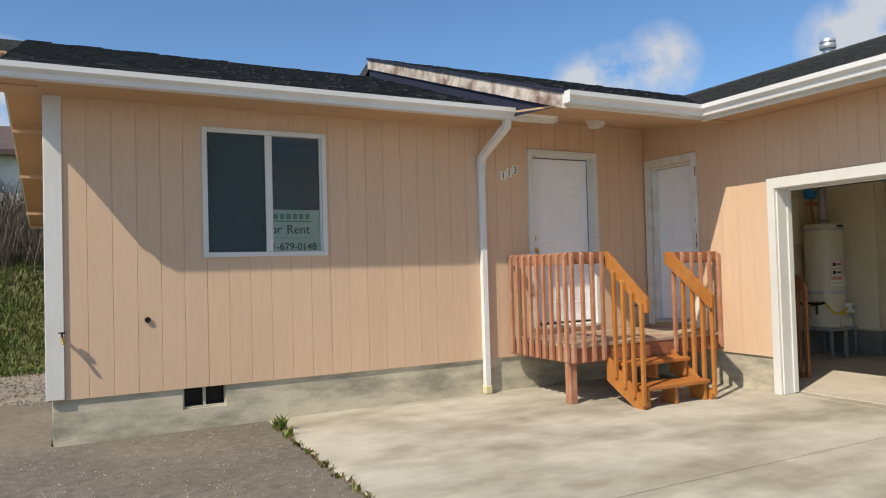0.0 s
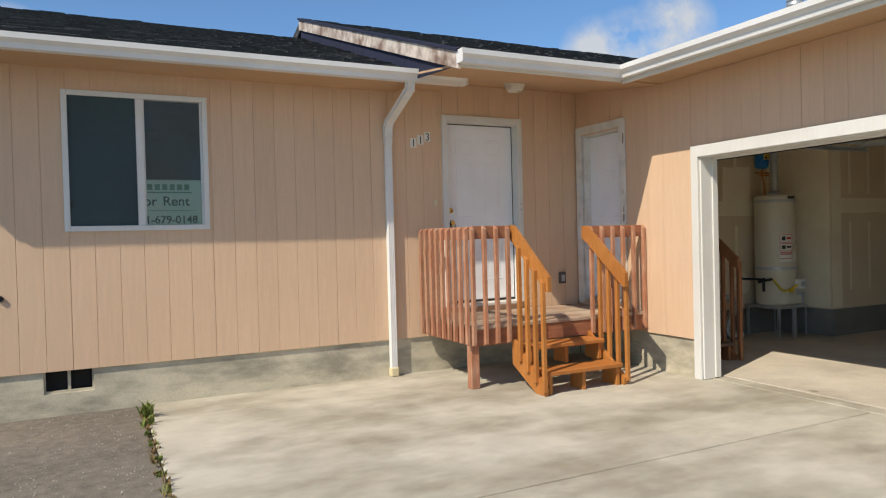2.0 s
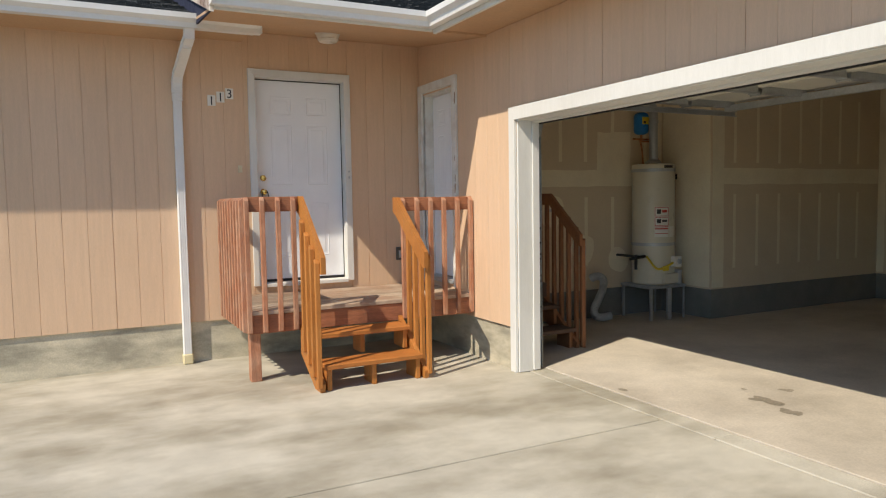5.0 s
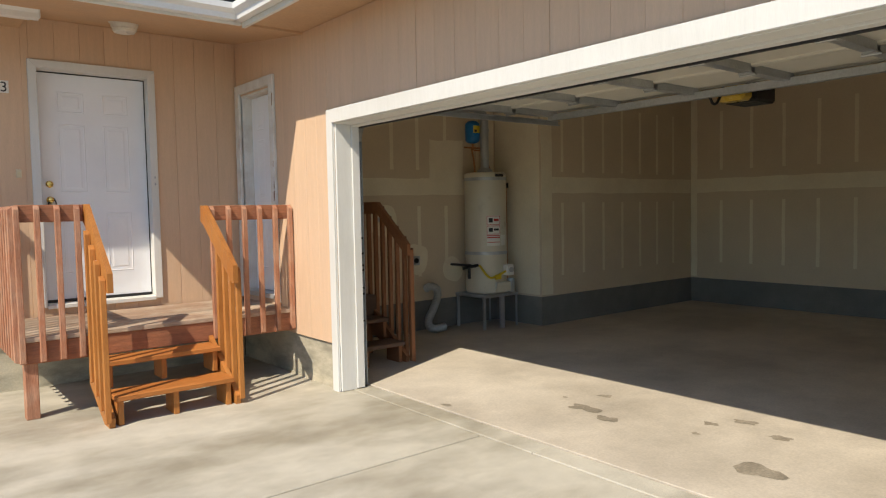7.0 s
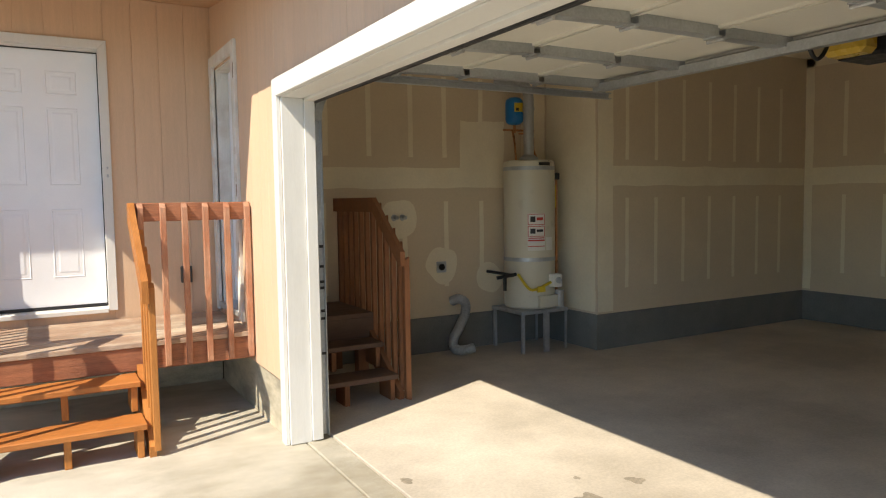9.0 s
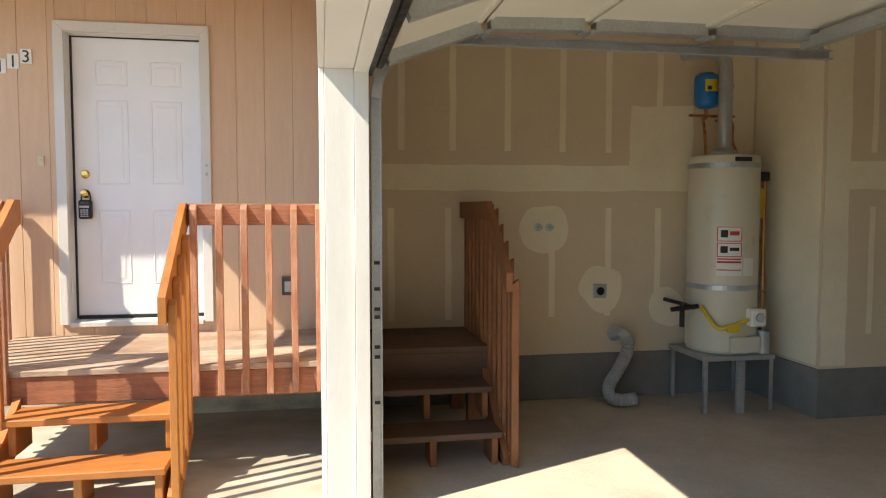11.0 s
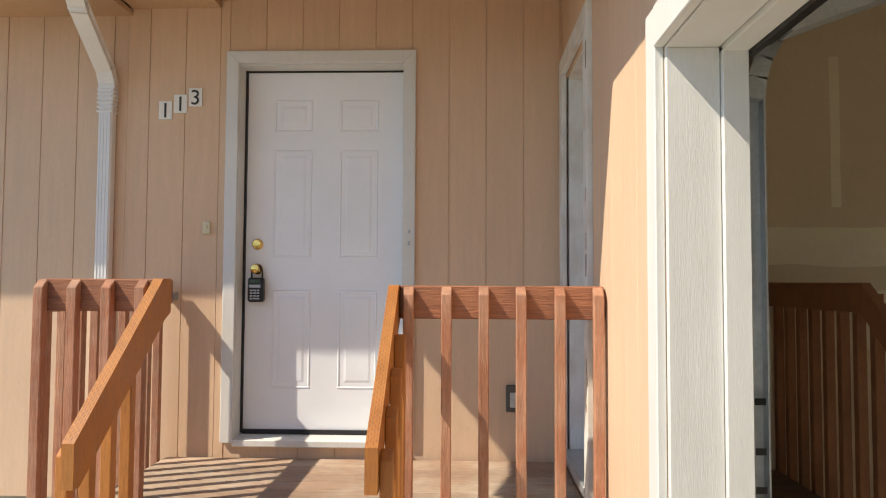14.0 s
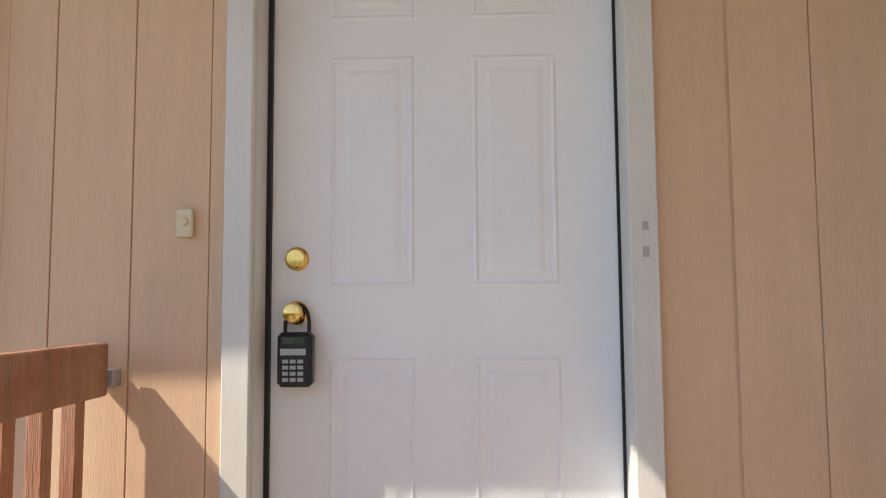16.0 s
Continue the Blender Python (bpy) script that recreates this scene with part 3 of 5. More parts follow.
r2 = roof_deck("roof_entry", [(RAKE_X, EAVE2_Y), (EAVE_G_X, EAVE2_Y), (GARAGE_RIDGE_X, EAVE2_Y + GR), (E_R, EAVE2_Y), (E_R, RIDGE_Y), (RAKE_X, RIDGE_Y)], z2_of, "black shingle roof over the entry", 0.10)
courses(r2, 0.0, RIDGE_Y - EAVE2_Y, lambda s: (RAKE_X, EAVE_G_X + min(s, GR) if s < GR else E_R), lambda s, u: Vector((u, EAVE2_Y + s, z2_of(u, EAVE2_Y + s))), NY)
r3 = roof_deck("roof_garage", [(EAVE_G_X, -1.0), (GARAGE_RIDGE_X, -1.0), (GARAGE_RIDGE_X, EAVE2_Y + GR), (EAVE_G_X, EAVE2_Y)], zg_of, "black shingle roof over the garage", 0.10)
courses(r3, 0.0, GR, lambda s: (-1.0, EAVE2_Y + s), lambda s, u: Vector((EAVE_G_X + s, u, zg_of(EAVE_G_X + s, u))), NX)
r4 = roof_deck("roof_garage_east", [(GARAGE_RIDGE_X, -1.0), (E_R, -1.0), (E_R, EAVE2_Y), (GARAGE_RIDGE_X, EAVE2_Y + GR)], zge_of, "far slope of the garage roof")
part("shingle_field", boxes((GARAGE_RIDGE_X - 0.08, GARAGE_RIDGE_X + 0.08, -1.0, EAVE2_Y + GR, zg_of(GARAGE_RIDGE_X, 0) - 0.02, zg_of(GARAGE_RIDGE_X, 0) + 0.02)), SHINGLE, r4, "ridge cap")
ZR = z1_of(0, RIDGE_Y)
ZR2 = z2_of(0, RIDGE_Y)
bm = prism(bmesh.new(), [(RIDGE_Y, ZR), (16.8, ZR - SLOPE * 5.4), (16.8, ZR - SLOPE * 5.4 - 0.15), (RIDGE_Y, ZR - 0.15)], "x", -0.60, RAKE_X)
prism(bm, [(RIDGE_Y, ZR2), (16.8, ZR2 - SLOPE * 5.4), (16.8, ZR2 - SLOPE * 5.4 - 0.15), (RIDGE_Y, ZR2 - 0.15)], "x", RAKE_X, E_R)
rb = thing("roof_back", (2, RIDGE_Y, ZR), "black shingle back slope of the house roof", "roof", kind="structure")
part("slope", bm, SHINGLE, rb)
BZ = SLOPE * 5.4
part("rake_soffit", prism(bmesh.new(), [(RIDGE_Y, ZR - 0.155), (16.8, ZR - BZ - 0.155), (16.8, ZR - BZ - 0.18), (RIDGE_Y, ZR - 0.18)], "x", -0.60, 0.0), SOFFIT, rb)
part("rake_board", prism(bmesh.new(), [(RIDGE_Y, ZR + 0.01), (16.8, ZR - BZ + 0.01), (16.8, ZR - BZ - 0.20), (RIDGE_Y, ZR - 0.20)], "x", -0.625, -0.601), TRIM, rb)
part("tail_board", boxes((-0.60, 0.0, 16.78, 16.82, ZR - BZ - 0.24, ZR - BZ - 0.182)), SOFFIT, rb)
for i in range(3):
    yy = 12.4 + i * 1.5
    zz = ZR - SLOPE * (yy - RIDGE_Y) - 0.181
    part("lookout", boxes((-0.60, 0.0, yy, yy + 0.05, zz - 0.07, zz - 0.02)), SOFFIT, rb)
# rake of the higher roof: weathered board, dark flashing under it
def rake_strip(name, x0, x1, ya, yb, dz0, dz1, m, root, zf, label=""):
    bm = prism(bmesh.new(), [(ya, zf(0, ya) + dz0), (yb, zf(0, yb) + dz0), (yb, zf(0, yb) + dz1), (ya, zf(0, ya) + dz1)], "x", x0, x1)
    return part(name, bm, m, root, label)
rake_strip("rake_board", RAKE_X - 0.03, RAKE_X - 0.002, EAVE2_Y - 0.02, RIDGE_Y, -0.16, -0.012, WEATHERED, r2, z2_of, "peeling weathered rake board")
rake_strip("drip_edge", RAKE_X - 0.05, RAKE_X + 0.03, EAVE2_Y - 0.03, RIDGE_Y, -0.008, 0.022, UNDERLAY, r2, z2_of, "dark drip edge")
rake_strip("flashing", RAKE_X - 0.001, RAKE_X + 0.02, EAVE1_Y - 0.05, RIDGE_Y, -0.40, -0.16, UNDERLAY, r2, z2_of, "dark blue underlayment left bare")
bm = prism(bmesh.new(), [(EAVE2_Y + 0.03, 3.01), (EAVE1_Y + 0.15, 3.10), (EAVE1_Y + 0.15, z2_of(0, EAVE1_Y + 0.15) - 0.11), (EAVE2_Y + 0.03, z2_of(0, EAVE2_Y) - 0.10)], "x", RAKE_X + 0.002, RAKE_X + 0.02)
part("gap_board", bm, UNDERLAY, r2, "dark bare strip above the soffit")
rake_strip("rake_board", R_L - 0.025, R_L - 0.002, EAVE1_Y, RIDGE_Y, -0.17, -0.01, TRIM, r1, z1_of, "white rake board")
rake_strip("rake_soffit", R_L, 0.0, EAVE1_Y, RIDGE_Y, -0.125, -0.105, SOFFIT, r1, z1_of)
for i in range(8):
    y = 6.6 + 0.61 * i
    rake_strip("lookout", R_L, 0.0, y, y + 0.04, -0.19, -0.126, SOFFIT, r1, z1_of)
# closed soffits
tagged(part("soffit_entry", prism(bmesh.new(), [(EAVE2_Y + 0.02, 3.0), (FACE_A + 0.01, 3.195), (FACE_A + 0.01, 3.215), (EAVE2_Y + 0.02, 3.02)], "x", RAKE_X, 6.92), SOFFIT), "tan soffit over the entry", "soffit", kind="structure")
tagged(part("soffit_garage", boxes((EAVE_G_X + 0.03, FACE_G + 0.01, -0.9, EAVE2_Y + 0.02, 3.02, 3.05)), SOFFIT), "flat tan soffit under the garage eave", "soffit", kind="structure")
tagged(part("soffit_house", boxes((R_L, RAKE_X, EAVE1_Y + 0.03, FACE_A + 0.01, 3.05, 3.08)), SOFFIT), "flat tan soffit under the house eave", "soffit", kind="structure")
tagged(part("soffit_side", boxes((RAKE_X, RAKE_X + 0.5, EAVE1_Y + 0.03, FACE_A + 0.01, 3.09, 3.12)), SOFFIT), "end of the low soffit beside the entry", "soffit", kind="structure")


def gutter_outline(e, z, s=1):
    """Profile of an ogee gutter hung at e, opening upward; s: which way it hangs out."""
    pts = [(0, 0), (0, -0.115), (-0.07, -0.115), (-0.078, -0.075), (-0.115, -0.045), (-0.118, 0.0), (-0.108, 0.0), (-0.106, -0.038), (-0.07, -0.07), (-0.062, -0.106), (-0.008, -0.106), (-0.008, 0)]
    return [(e + a * s, z + b) for a, b in pts]


g = thing("gutter", (3, EAVE1_Y, 3.1), "white metal gutter along the low eave", "gutter", "gutters")
part("trough", prism(bmesh.new(), gutter_outline(EAVE1_Y, EAVE1_Z - 0.005), "x", R_L - 0.03, 5.08), GUTTER, g)
part("end_cap", boxes((5.08, 5.085, EAVE1_Y - 0.118, EAVE1_Y, EAVE1_Z - 0.12, EAVE1_Z - 0.003)), GUTTER, g)
part("fascia", boxes((R_L - 0.02, 5.03, EAVE1_Y + 0.002, EAVE1_Y + 0.03, EAVE1_Z - 0.118, EAVE1_Z - 0.01)), TRIM, g)
g2 = thing("gutter", (5.4, EAVE2_Y, 3.05), "white metal gutter over the entry", "gutter", "gutters")
part("trough", prism(bmesh.new(), gutter_outline(EAVE2_Y, EAVE2_Z - 0.005), "x", RAKE_X - 0.03, EAVE_G_X - 0.06), GUTTER, g2)
part("end_cap", boxes((RAKE_X - 0.035, RAKE_X - 0.03, EAVE2_Y - 0.118, EAVE2_Y, EAVE2_Z - 0.12, EAVE2_Z - 0.003)), GUTTER, g2)
part("fascia", boxes((RAKE_X, EAVE_G_X - 0.0, EAVE2_Y + 0.002, EAVE2_Y + 0.03, EAVE2_Z - 0.14, EAVE2_Z - 0.01)), TRIM, g2)
g3 = thing("gutter", (EAVE_G_X, 3, 3.05), "white metal gutter along the garage eave", "gutter", "gutters")
part("trough", prism(bmesh.new(), gutter_outline(EAVE_G_X, EAVE2_Z - 0.005), "y", -1.0, EAVE2_Y - 0.001), GUTTER, g3)
part("fascia", boxes((EAVE_G_X + 0.002, EAVE_G_X + 0.03, -1.0, EAVE2_Y, EAVE2_Z - 0.16, EAVE2_Z - 0.01)), TRIM, g3)
sp = thing("downspout", (4.41, 6.9, 0), "white fluted metal downspout strapped to the siding", "downspout")
part("pipe", box(bmesh.new(), 4.368, 4.445, 6.868, 6.926, 0.06, 2.62, 0.008), GUTTER, sp)
for i in range(4):
    part("flute", boxes((4.376 + i * 0.018, 4.384 + i * 0.018, 6.8655, 6.8675, 0.11, 2.48)), GUTTER, sp)
bm = bmesh.new()
bend = [(4.407, 6.897, 2.58), (4.408, 6.890, 2.66), (4.412, 6.85, 2.72), (4.455, 6.50, 2.93), (4.468, 6.43, 2.98), (4.47, 6.41, 3.08)]
for p, q in zip(bend, bend[1:]):
    p, q = Vector(p), Vector(q)
    beam(bm, p - (q - p).normalized() * 0.012, q + (q - p).normalized() * 0.012, 0.07, 0.056, 0.008)
part("elbow", bm, GUTTER, sp)
for i in range(6):
    part("crimp", boxes((4.360, 4.453, 6.861, 6.928, 2.49 + i * 0.024, 2.502 + i * 0.024), bevel=0.003), GUTTER, sp)
part("drain_boot", boxes((4.36, 4.455, 6.855, 6.935, 0.0, 0.10), bevel=0.012), PALEPLASTIC, sp, "pale yellow plastic drain boot")
vp = thing("roof_vent_pipe", (12.1, 7.75, 3.9), "short galvanised roof vent with a cap", "vent pipe")
zb = z2_of(0, 7.75)
part("pipe", rod(bmesh.new(), (12.1, 7.75, zb - 0.05), (12.1, 7.75, 5.14), 0.085), GALV, vp)
part("cap", lathe(bmesh.new(), (12.1, 7.75, 5.12), [(0.13, 0), (0.14, 0.04), (0.13, 0.09), (0.10, 0.10), (0.13, 0.12), (0.12, 0.17), (0.03, 0.20)]), GALV, vp)

# ---- trim, window and doors ----
cb = thing("corner_board", (0.08, 6.93, 0.4), "white corner board at the end of the house", "trim", kind="structure")
part("board", boxes((0.022, 0.165, FACE_A - 0.022, FACE_A - 0.001, SID_Z + 0.01, 3.05), bevel=0.003), TRIM, cb)
part("board", boxes((0.020, 0.05, FACE_A, FACE_A + 0.12, SID_Z + 0.01, 3.05), bevel=0.003), TRIM, cb)
siding(wa, "x", 0.166, 4.50, SID_Z, 3.055, FACE_A, [(1.350, 2.555, 1.62, 2.852)], 5.03)
siding(wa, "x", 4.50, 5.02, SID_Z, 3.19, FACE_A, [], 5.03)
siding(wa, "x", 5.022, 6.90, SID_Z, 3.19, FACE_A, [(5.09, 6.07, 0.70, 2.82)], 5.075)
siding(wg, "y", -0.6, 5.45, SID_Z, 3.015, FACE_G, [(OPENING[0] - 0.09, OPENING[1] + 0.082, -0.2, OPENING[3] + 0.094)], 2.637, gap=0.0006)
siding(wg, "y", 5.45, 6.915, SID_Z, 3.19, FACE_G, [(6.03, 6.92, 0.60, 2.75)], 2.637, gap=0.0006)



def window(x0, x1, z0, z1):
    w = thing("window_1", ((x0 + x1) / 2, FACE_A, z0), "white vinyl sliding window with an insect screen and a rent sign", "window", kind="structure")
    y0, y1 = FACE_A - 0.02, FACE_A + 0.09
    part("window_frame", boxes((x0 - 0.03, x0 + 0.018, y0, y1, z0 - 0.03, z1 + 0.03), (x1 - 0.018, x1 + 0.03, y0, y1, z0 - 0.03, z1 + 0.03), (x0 + 0.018, x1 - 0.018, y0, y1, z1 - 0.018, z1 + 0.03), (x0 + 0.018, x1 - 0.018, y0, y1, z0 - 0.03, z0 + 0.018), bevel=0.003), TRIM, w)
    xm = (x0 + x1) / 2 + 0.02
    part("meeting_rail", boxes((xm - 0.035, xm + 0.03, y0 + 0.012, y1 - 0.02, z0 + 0.018, z1 - 0.018), bevel=0.004), TRIM, w)
    part("screen_frame", boxes((x0 + 0.018, x0 + 0.035, y0 + 0.012, y0 + 0.025, z0 + 0.018, z1 - 0.018), (xm - 0.05, xm - 0.036, y0 + 0.012, y0 + 0.025, z0 + 0.018, z1 - 0.018), (x0 + 0.035, xm - 0.05, y0 + 0.012, y0 + 0.025, z0 + 0.018, z0 + 0.034), (x0 + 0.035, xm - 0.05, y0 + 0.012, y0 + 0.025, z1 - 0.034, z1 - 0.018)), SCREEN, w, "dark screen frame")
    part("insect_screen", boxes((x0 + 0.035, xm - 0.05, y0 + 0.017, y0 + 0.02, z0 + 0.034, z1 - 0.034)), SCREEN, w, "dark insect screen")
    for a, b in ((x0 + 0.02, xm - 0.03), (xm + 0.03, x1 - 0.02)):
        p = part("pane", boxes((a, b, y0 + 0.05, y0 + 0.054, z0 + 0.02, z1 - 0.02)), GLASS, w, "clear glass pane")
        p.visible_shadow = False
    for z in (z0 + 0.18, z1 - 0.22):
        part("latch", boxes((x0 + 0.02, x0 + 0.036, y0 + 0.004, y0 + 0.012, z, z + 0.05)), BLACK, w)
    part("sash", boxes((xm + 0.03, xm + 0.03 + 0.012, y0 + 0.03, y0 + 0.06, z0 + 0.018, z1 - 0.018), (x1 - 0.035, x1 - 0.018, y0 + 0.03, y0 + 0.06, z0 + 0.018, z1 - 0.018), bevel=0.002), TRIM, w)
    s = thing("rent_sign", (xm + 0.27, y0 + 0.075, z0 + 0.02), "white rent sign with printed words behind the glass", "sign")
    part("sheet", boxes((xm - 0.10, x1 - 0.030, y0 + 0.060, y0 + 0.064, z0 + 0.02, z0 + 0.44)), PAPER, s)
    for word, size, xs, zs in (("For", 0.125, xm - 0.045, 0.20), ("Rent", 0.125, xm + 0.18, 0.20), ("1-679-0148", 0.100, xm + 0.025, 0.035)):
        writing(word, size, (xs, y0 + 0.0585, z0 + zs), UPRIGHT, INK, s, "word", bold=0.0014)
    for i in range(6):
        part("logo_bar", boxes((xm + 0.05 + i * 0.065, xm + 0.095 + i * 0.065, y0 + 0.057, y0 + 0.059, z0 + 0.345, z0 + 0.40)), GREENINK, s, "greenish block of a logo")
    part("print_bar", boxes((xm + 0.05, x1 - 0.12, y0 + 0.057, y0 + 0.059, z0 + 0.318, z0 + 0.33)), GREENINK, s)
    part("print_bar", boxes((xm + 0.05, x1 - 0.10, y0 + 0.057, y0 + 0.059, z0 + 0.15, z0 + 0.158)), KEYGREY, s)


window(*WINDOW)


def casing(root, axis, u0, u1, z0, z1, face, wide, proud, m, bottom=True):
    """Mitred boards round an opening, standing proud of a wall that faces -y or -x."""
    def board(pts):
        bm = bmesh.new()
        ring = []
        for d in (face - proud, face + 0.004):
            ring.append([bm.verts.new((u, d, z) if axis == "x" else (d, u, z)) for u, z in pts])
        bm.faces.new(ring[0])
        bm.faces.new(ring[1][::-1])
        for i in range(4):
            j = (i + 1) % 4
            bm.faces.new((ring[0][i], ring[0][j], ring[1][j], ring[1][i]))
        bmesh.ops.bevel(bm, geom=bm.edges[:], offset=0.003, segments=1, affect="EDGES")
        part("casing", bm, m, root)
    a, b, c, d = u0 - wide, u1 + wide, z0, z1 + wide
    board([(a, c), (u0, c), (u0, z1), (a, d)])
    board([(u1, c), (b, c), (b, d), (u1, z1)])
    board([(a, d), (u0, z1), (u1, z1), (b, d)])


def six_panel_leaf(bm, u0, u1, z0, z1, put):
    """A pressed-steel door leaf: flat skin with six raised panels in shallow moulded frames. put(u, d, z) gives the place."""
    w, h = u1 - u0, z1 - z0

    def frustum(a, b, lo, hi, d0, d1, inset):
        v = [bm.verts.new(put(*p)) for p in ((a, d0, lo), (b, d0, lo), (b, d0, hi), (a, d0, hi), (a + inset, d1, lo + inset), (b - inset, d1, lo + inset), (b - inset, d1, hi - inset), (a + inset, d1, hi - inset))]
        bm.faces.new(v[4:])
        for i in range(4):
            j = (i + 1) % 4
            bm.faces.new((v[i], v[j], v[4 + j], v[4 + i]))
    v = [bm.verts.new(put(u, d, z)) for d in (0.0, 0.04) for u, z in ((u0, z0), (u1, z0), (u1, z1), (u0, z1))]
    for q in ((0, 1, 2, 3), (7, 6, 5, 4), (0, 4, 5, 1), (1, 5, 6, 2), (2, 6, 7, 3), (3, 7, 4, 0)):
        bm.faces.new([v[i] for i in q])
    for ca, cb in ((0.17, 0.415), (0.585, 0.83)):
        for ra, rb in ((0.112, 0.385), (0.475, 0.78), (0.83, 0.922)):
            a, b, lo, hi = u0 + ca * w, u0 + cb * w, z0 + ra * h, z0 + rb * h
            t = 0.014
            for q in ((a, b, lo, lo + t), (a, b, hi - t, hi), (a, a + t, lo + t, hi - t), (b - t, b, lo + t, hi - t)):
                frustum(*q, 0.0, -0.0035, 0.006)
            frustum(a + 0.035, b - 0.035, lo + 0.035, hi - 0.035, 0.0, -0.003, 0.014)


def knob(root, u, z, name, r, put_at, long=0.05):
    prof = [(r * 1.1, 0.0), (r * 1.1, 0.006), (r * 0.95, 0.010), (r * 0.4, 0.014), (r * 0.4, long * 0.45), (r * 0.75, long * 0.55), (r * 0.95, long * 0.75), (r * 0.8, long * 0.95), (r * 0.3, long)]
    part(name, lathe(bmesh.new(), put_at, prof, 24, "y"), BRASS, root, "polished brass", smooth=True)


d1 = thing("door_1", ((DOOR[0] + DOOR[1]) / 2, FACE_A, DOOR[2]), "closed white six-panel steel front door with white casing", "door", kind="structure")
x0, x1, z0, z1 = DOOR
LEAF_Y = 7.045
casing(d1, "x", x0 + 0.017, x1 - 0.026, z0 - 0.02, z1 - 0.013, FACE_A, 0.068, 0.024, TRIM)
part("jamb", boxes((x0, x0 + 0.018, FACE_A + 0.006, 7.10, z0, z1), (x1 - 0.018, x1, FACE_A + 0.006, 7.10, z0, z1), (x0 + 0.018, x1 - 0.018, FACE_A + 0.006, 7.10, z1 - 0.02, z1)), TRIM, d1)
part("weather_strip", boxes((x0 + 0.018, x0 + 0.030, LEAF_Y - 0.012, LEAF_Y + 0.03, z0 + 0.01, z1 - 0.02), (x1 - 0.026, x1 - 0.018, LEAF_Y - 0.004, LEAF_Y + 0.03, z0 + 0.01, z1 - 0.02), (x0 + 0.030, x1 - 0.026, LEAF_Y - 0.006, LEAF_Y + 0.03, z1 - 0.03, z1 - 0.02), (x0 + 0.030, x1 - 0.026, LEAF_Y - 0.012, LEAF_Y + 0.03, z0 + 0.004, z0 + 0.03)), BLACK, d1, "black weatherstrip")
bm = bmesh.new()
six_panel_leaf(bm, x0 + 0.031, x1 - 0.024, z0 + 0.03, z1 - 0.03, lambda u, d, z: (u, LEAF_Y + d, z))
part("leaf", bm, DOORPAINT, d1, "white painted six-panel leaf")
part("threshold", boxes((x0 + 0.018, x1 - 0.027, FACE_A - 0.04, FACE_A - 0.001, z0 - 0.035, z0 + 0.001), (x0 + 0.018, x1 - 0.018, FACE_A, LEAF_Y + 0.03, z0 - 0.03, z0 + 0.003), bevel=0.004), TRIM, d1, "white sill")
knob(d1, 0, 0, "deadbolt", 0.028, (5.213, LEAF_Y, 1.776), 0.028)
knob(d1, 0, 0, "door_knob", 0.028, (5.213, LEAF_Y, 1.636), 0.062)
part("strike_plate", boxes((x1 + 0.004, x1 + 0.018, FACE_A - 0.0262, FACE_A - 0.024, 1.83, 1.85), (x1 + 0.004, x1 + 0.018, FACE_A - 0.0262, FACE_A - 0.024, 1.765, 1.79)), GALV, d1, "bare screw holes")
lx, ly = 5.222, LEAF_Y - 0.045
lb = thing("lockbox", (lx, ly, 1.45), "black keypad lockbox hung on the brass knob", "lockbox")
part("case", boxes((lx - 0.044, lx + 0.044, ly - 0.022, ly + 0.024, 1.452, 1.588), bevel=0.01), BLACK, lb)
part("shackle", tube(bmesh.new(), [(lx - 0.03, ly + 0.012, 1.58), (lx - 0.03, ly + 0.012, 1.615), (lx - 0.02, ly + 0.02, 1.645), (lx, ly + 0.024, 1.657), (lx + 0.02, ly + 0.02, 1.645), (lx + 0.03, ly + 0.012, 1.615), (lx + 0.03, ly + 0.012, 1.58)], 0.005, 10), BLACK, lb, smooth=True)
part("name_plate", boxes((lx - 0.034, lx + 0.030, ly - 0.025, ly - 0.0222, 1.532, 1.548)), KEYGREY, lb, "pale printed plate")
part("display", boxes((lx - 0.030, lx + 0.026, ly - 0.0245, ly - 0.0222, 1.560, 1.576)), mat("green_display", (0.05, 0.08, 0.05), 0.3, 0.02), lb)
for row in range(4):
    for c in range(3):
        part("key", boxes((lx - 0.028 + c * 0.019, lx - 0.014 + c * 0.019, ly - 0.0255, ly - 0.0222, 1.467 + row * 0.015, 1.476 + row * 0.015)), KEYGREY, lb)

d2 = thing("door_2", (FACE_G, 6.5, 0.7), "closed white panelled side door with flaking casing", "door", kind="structure")
y0, y1, z0, z1 = DOOR2
casing(d2, "y", y0 + 0.01, y1 - 0.06, z0 - 0.06, z1 + 0.012, FACE_G, 0.09, 0.024, PEELED)
part("jamb", boxes((FACE_G + 0.015, 7.08, y0, y0 + 0.02, z0, z1), (FACE_G + 0.015, 7.08, y1 - 0.08, y1, z0, z1), (FACE_G + 0.015, 7.08, y0 + 0.02, y1 - 0.08, z1 - 0.02, z1)), PEELED, d2)
bm = bmesh.new()
six_panel_leaf(bm, y0 + 0.024, y1 - 0.083, z0 + 0.02, z1 - 0.024, lambda u, d, z: (FACE_G + 0.11 + d, u, z))
part("leaf", bm, DOORPAINT, d2, "white painted panelled leaf")
part("threshold", boxes((FACE_G - 0.03, 7.08, y0, y1 - 0.08, z0 - 0.03, z0 + 0.015), bevel=0.005), GALV, d2)

bare = mat("bare_brown_wood", (0.38, 0.26, 0.18), 0.85, 0.2, 9, 60, 0.3, stretch=(4, 4, 0.6))
chips = random.Random(11)
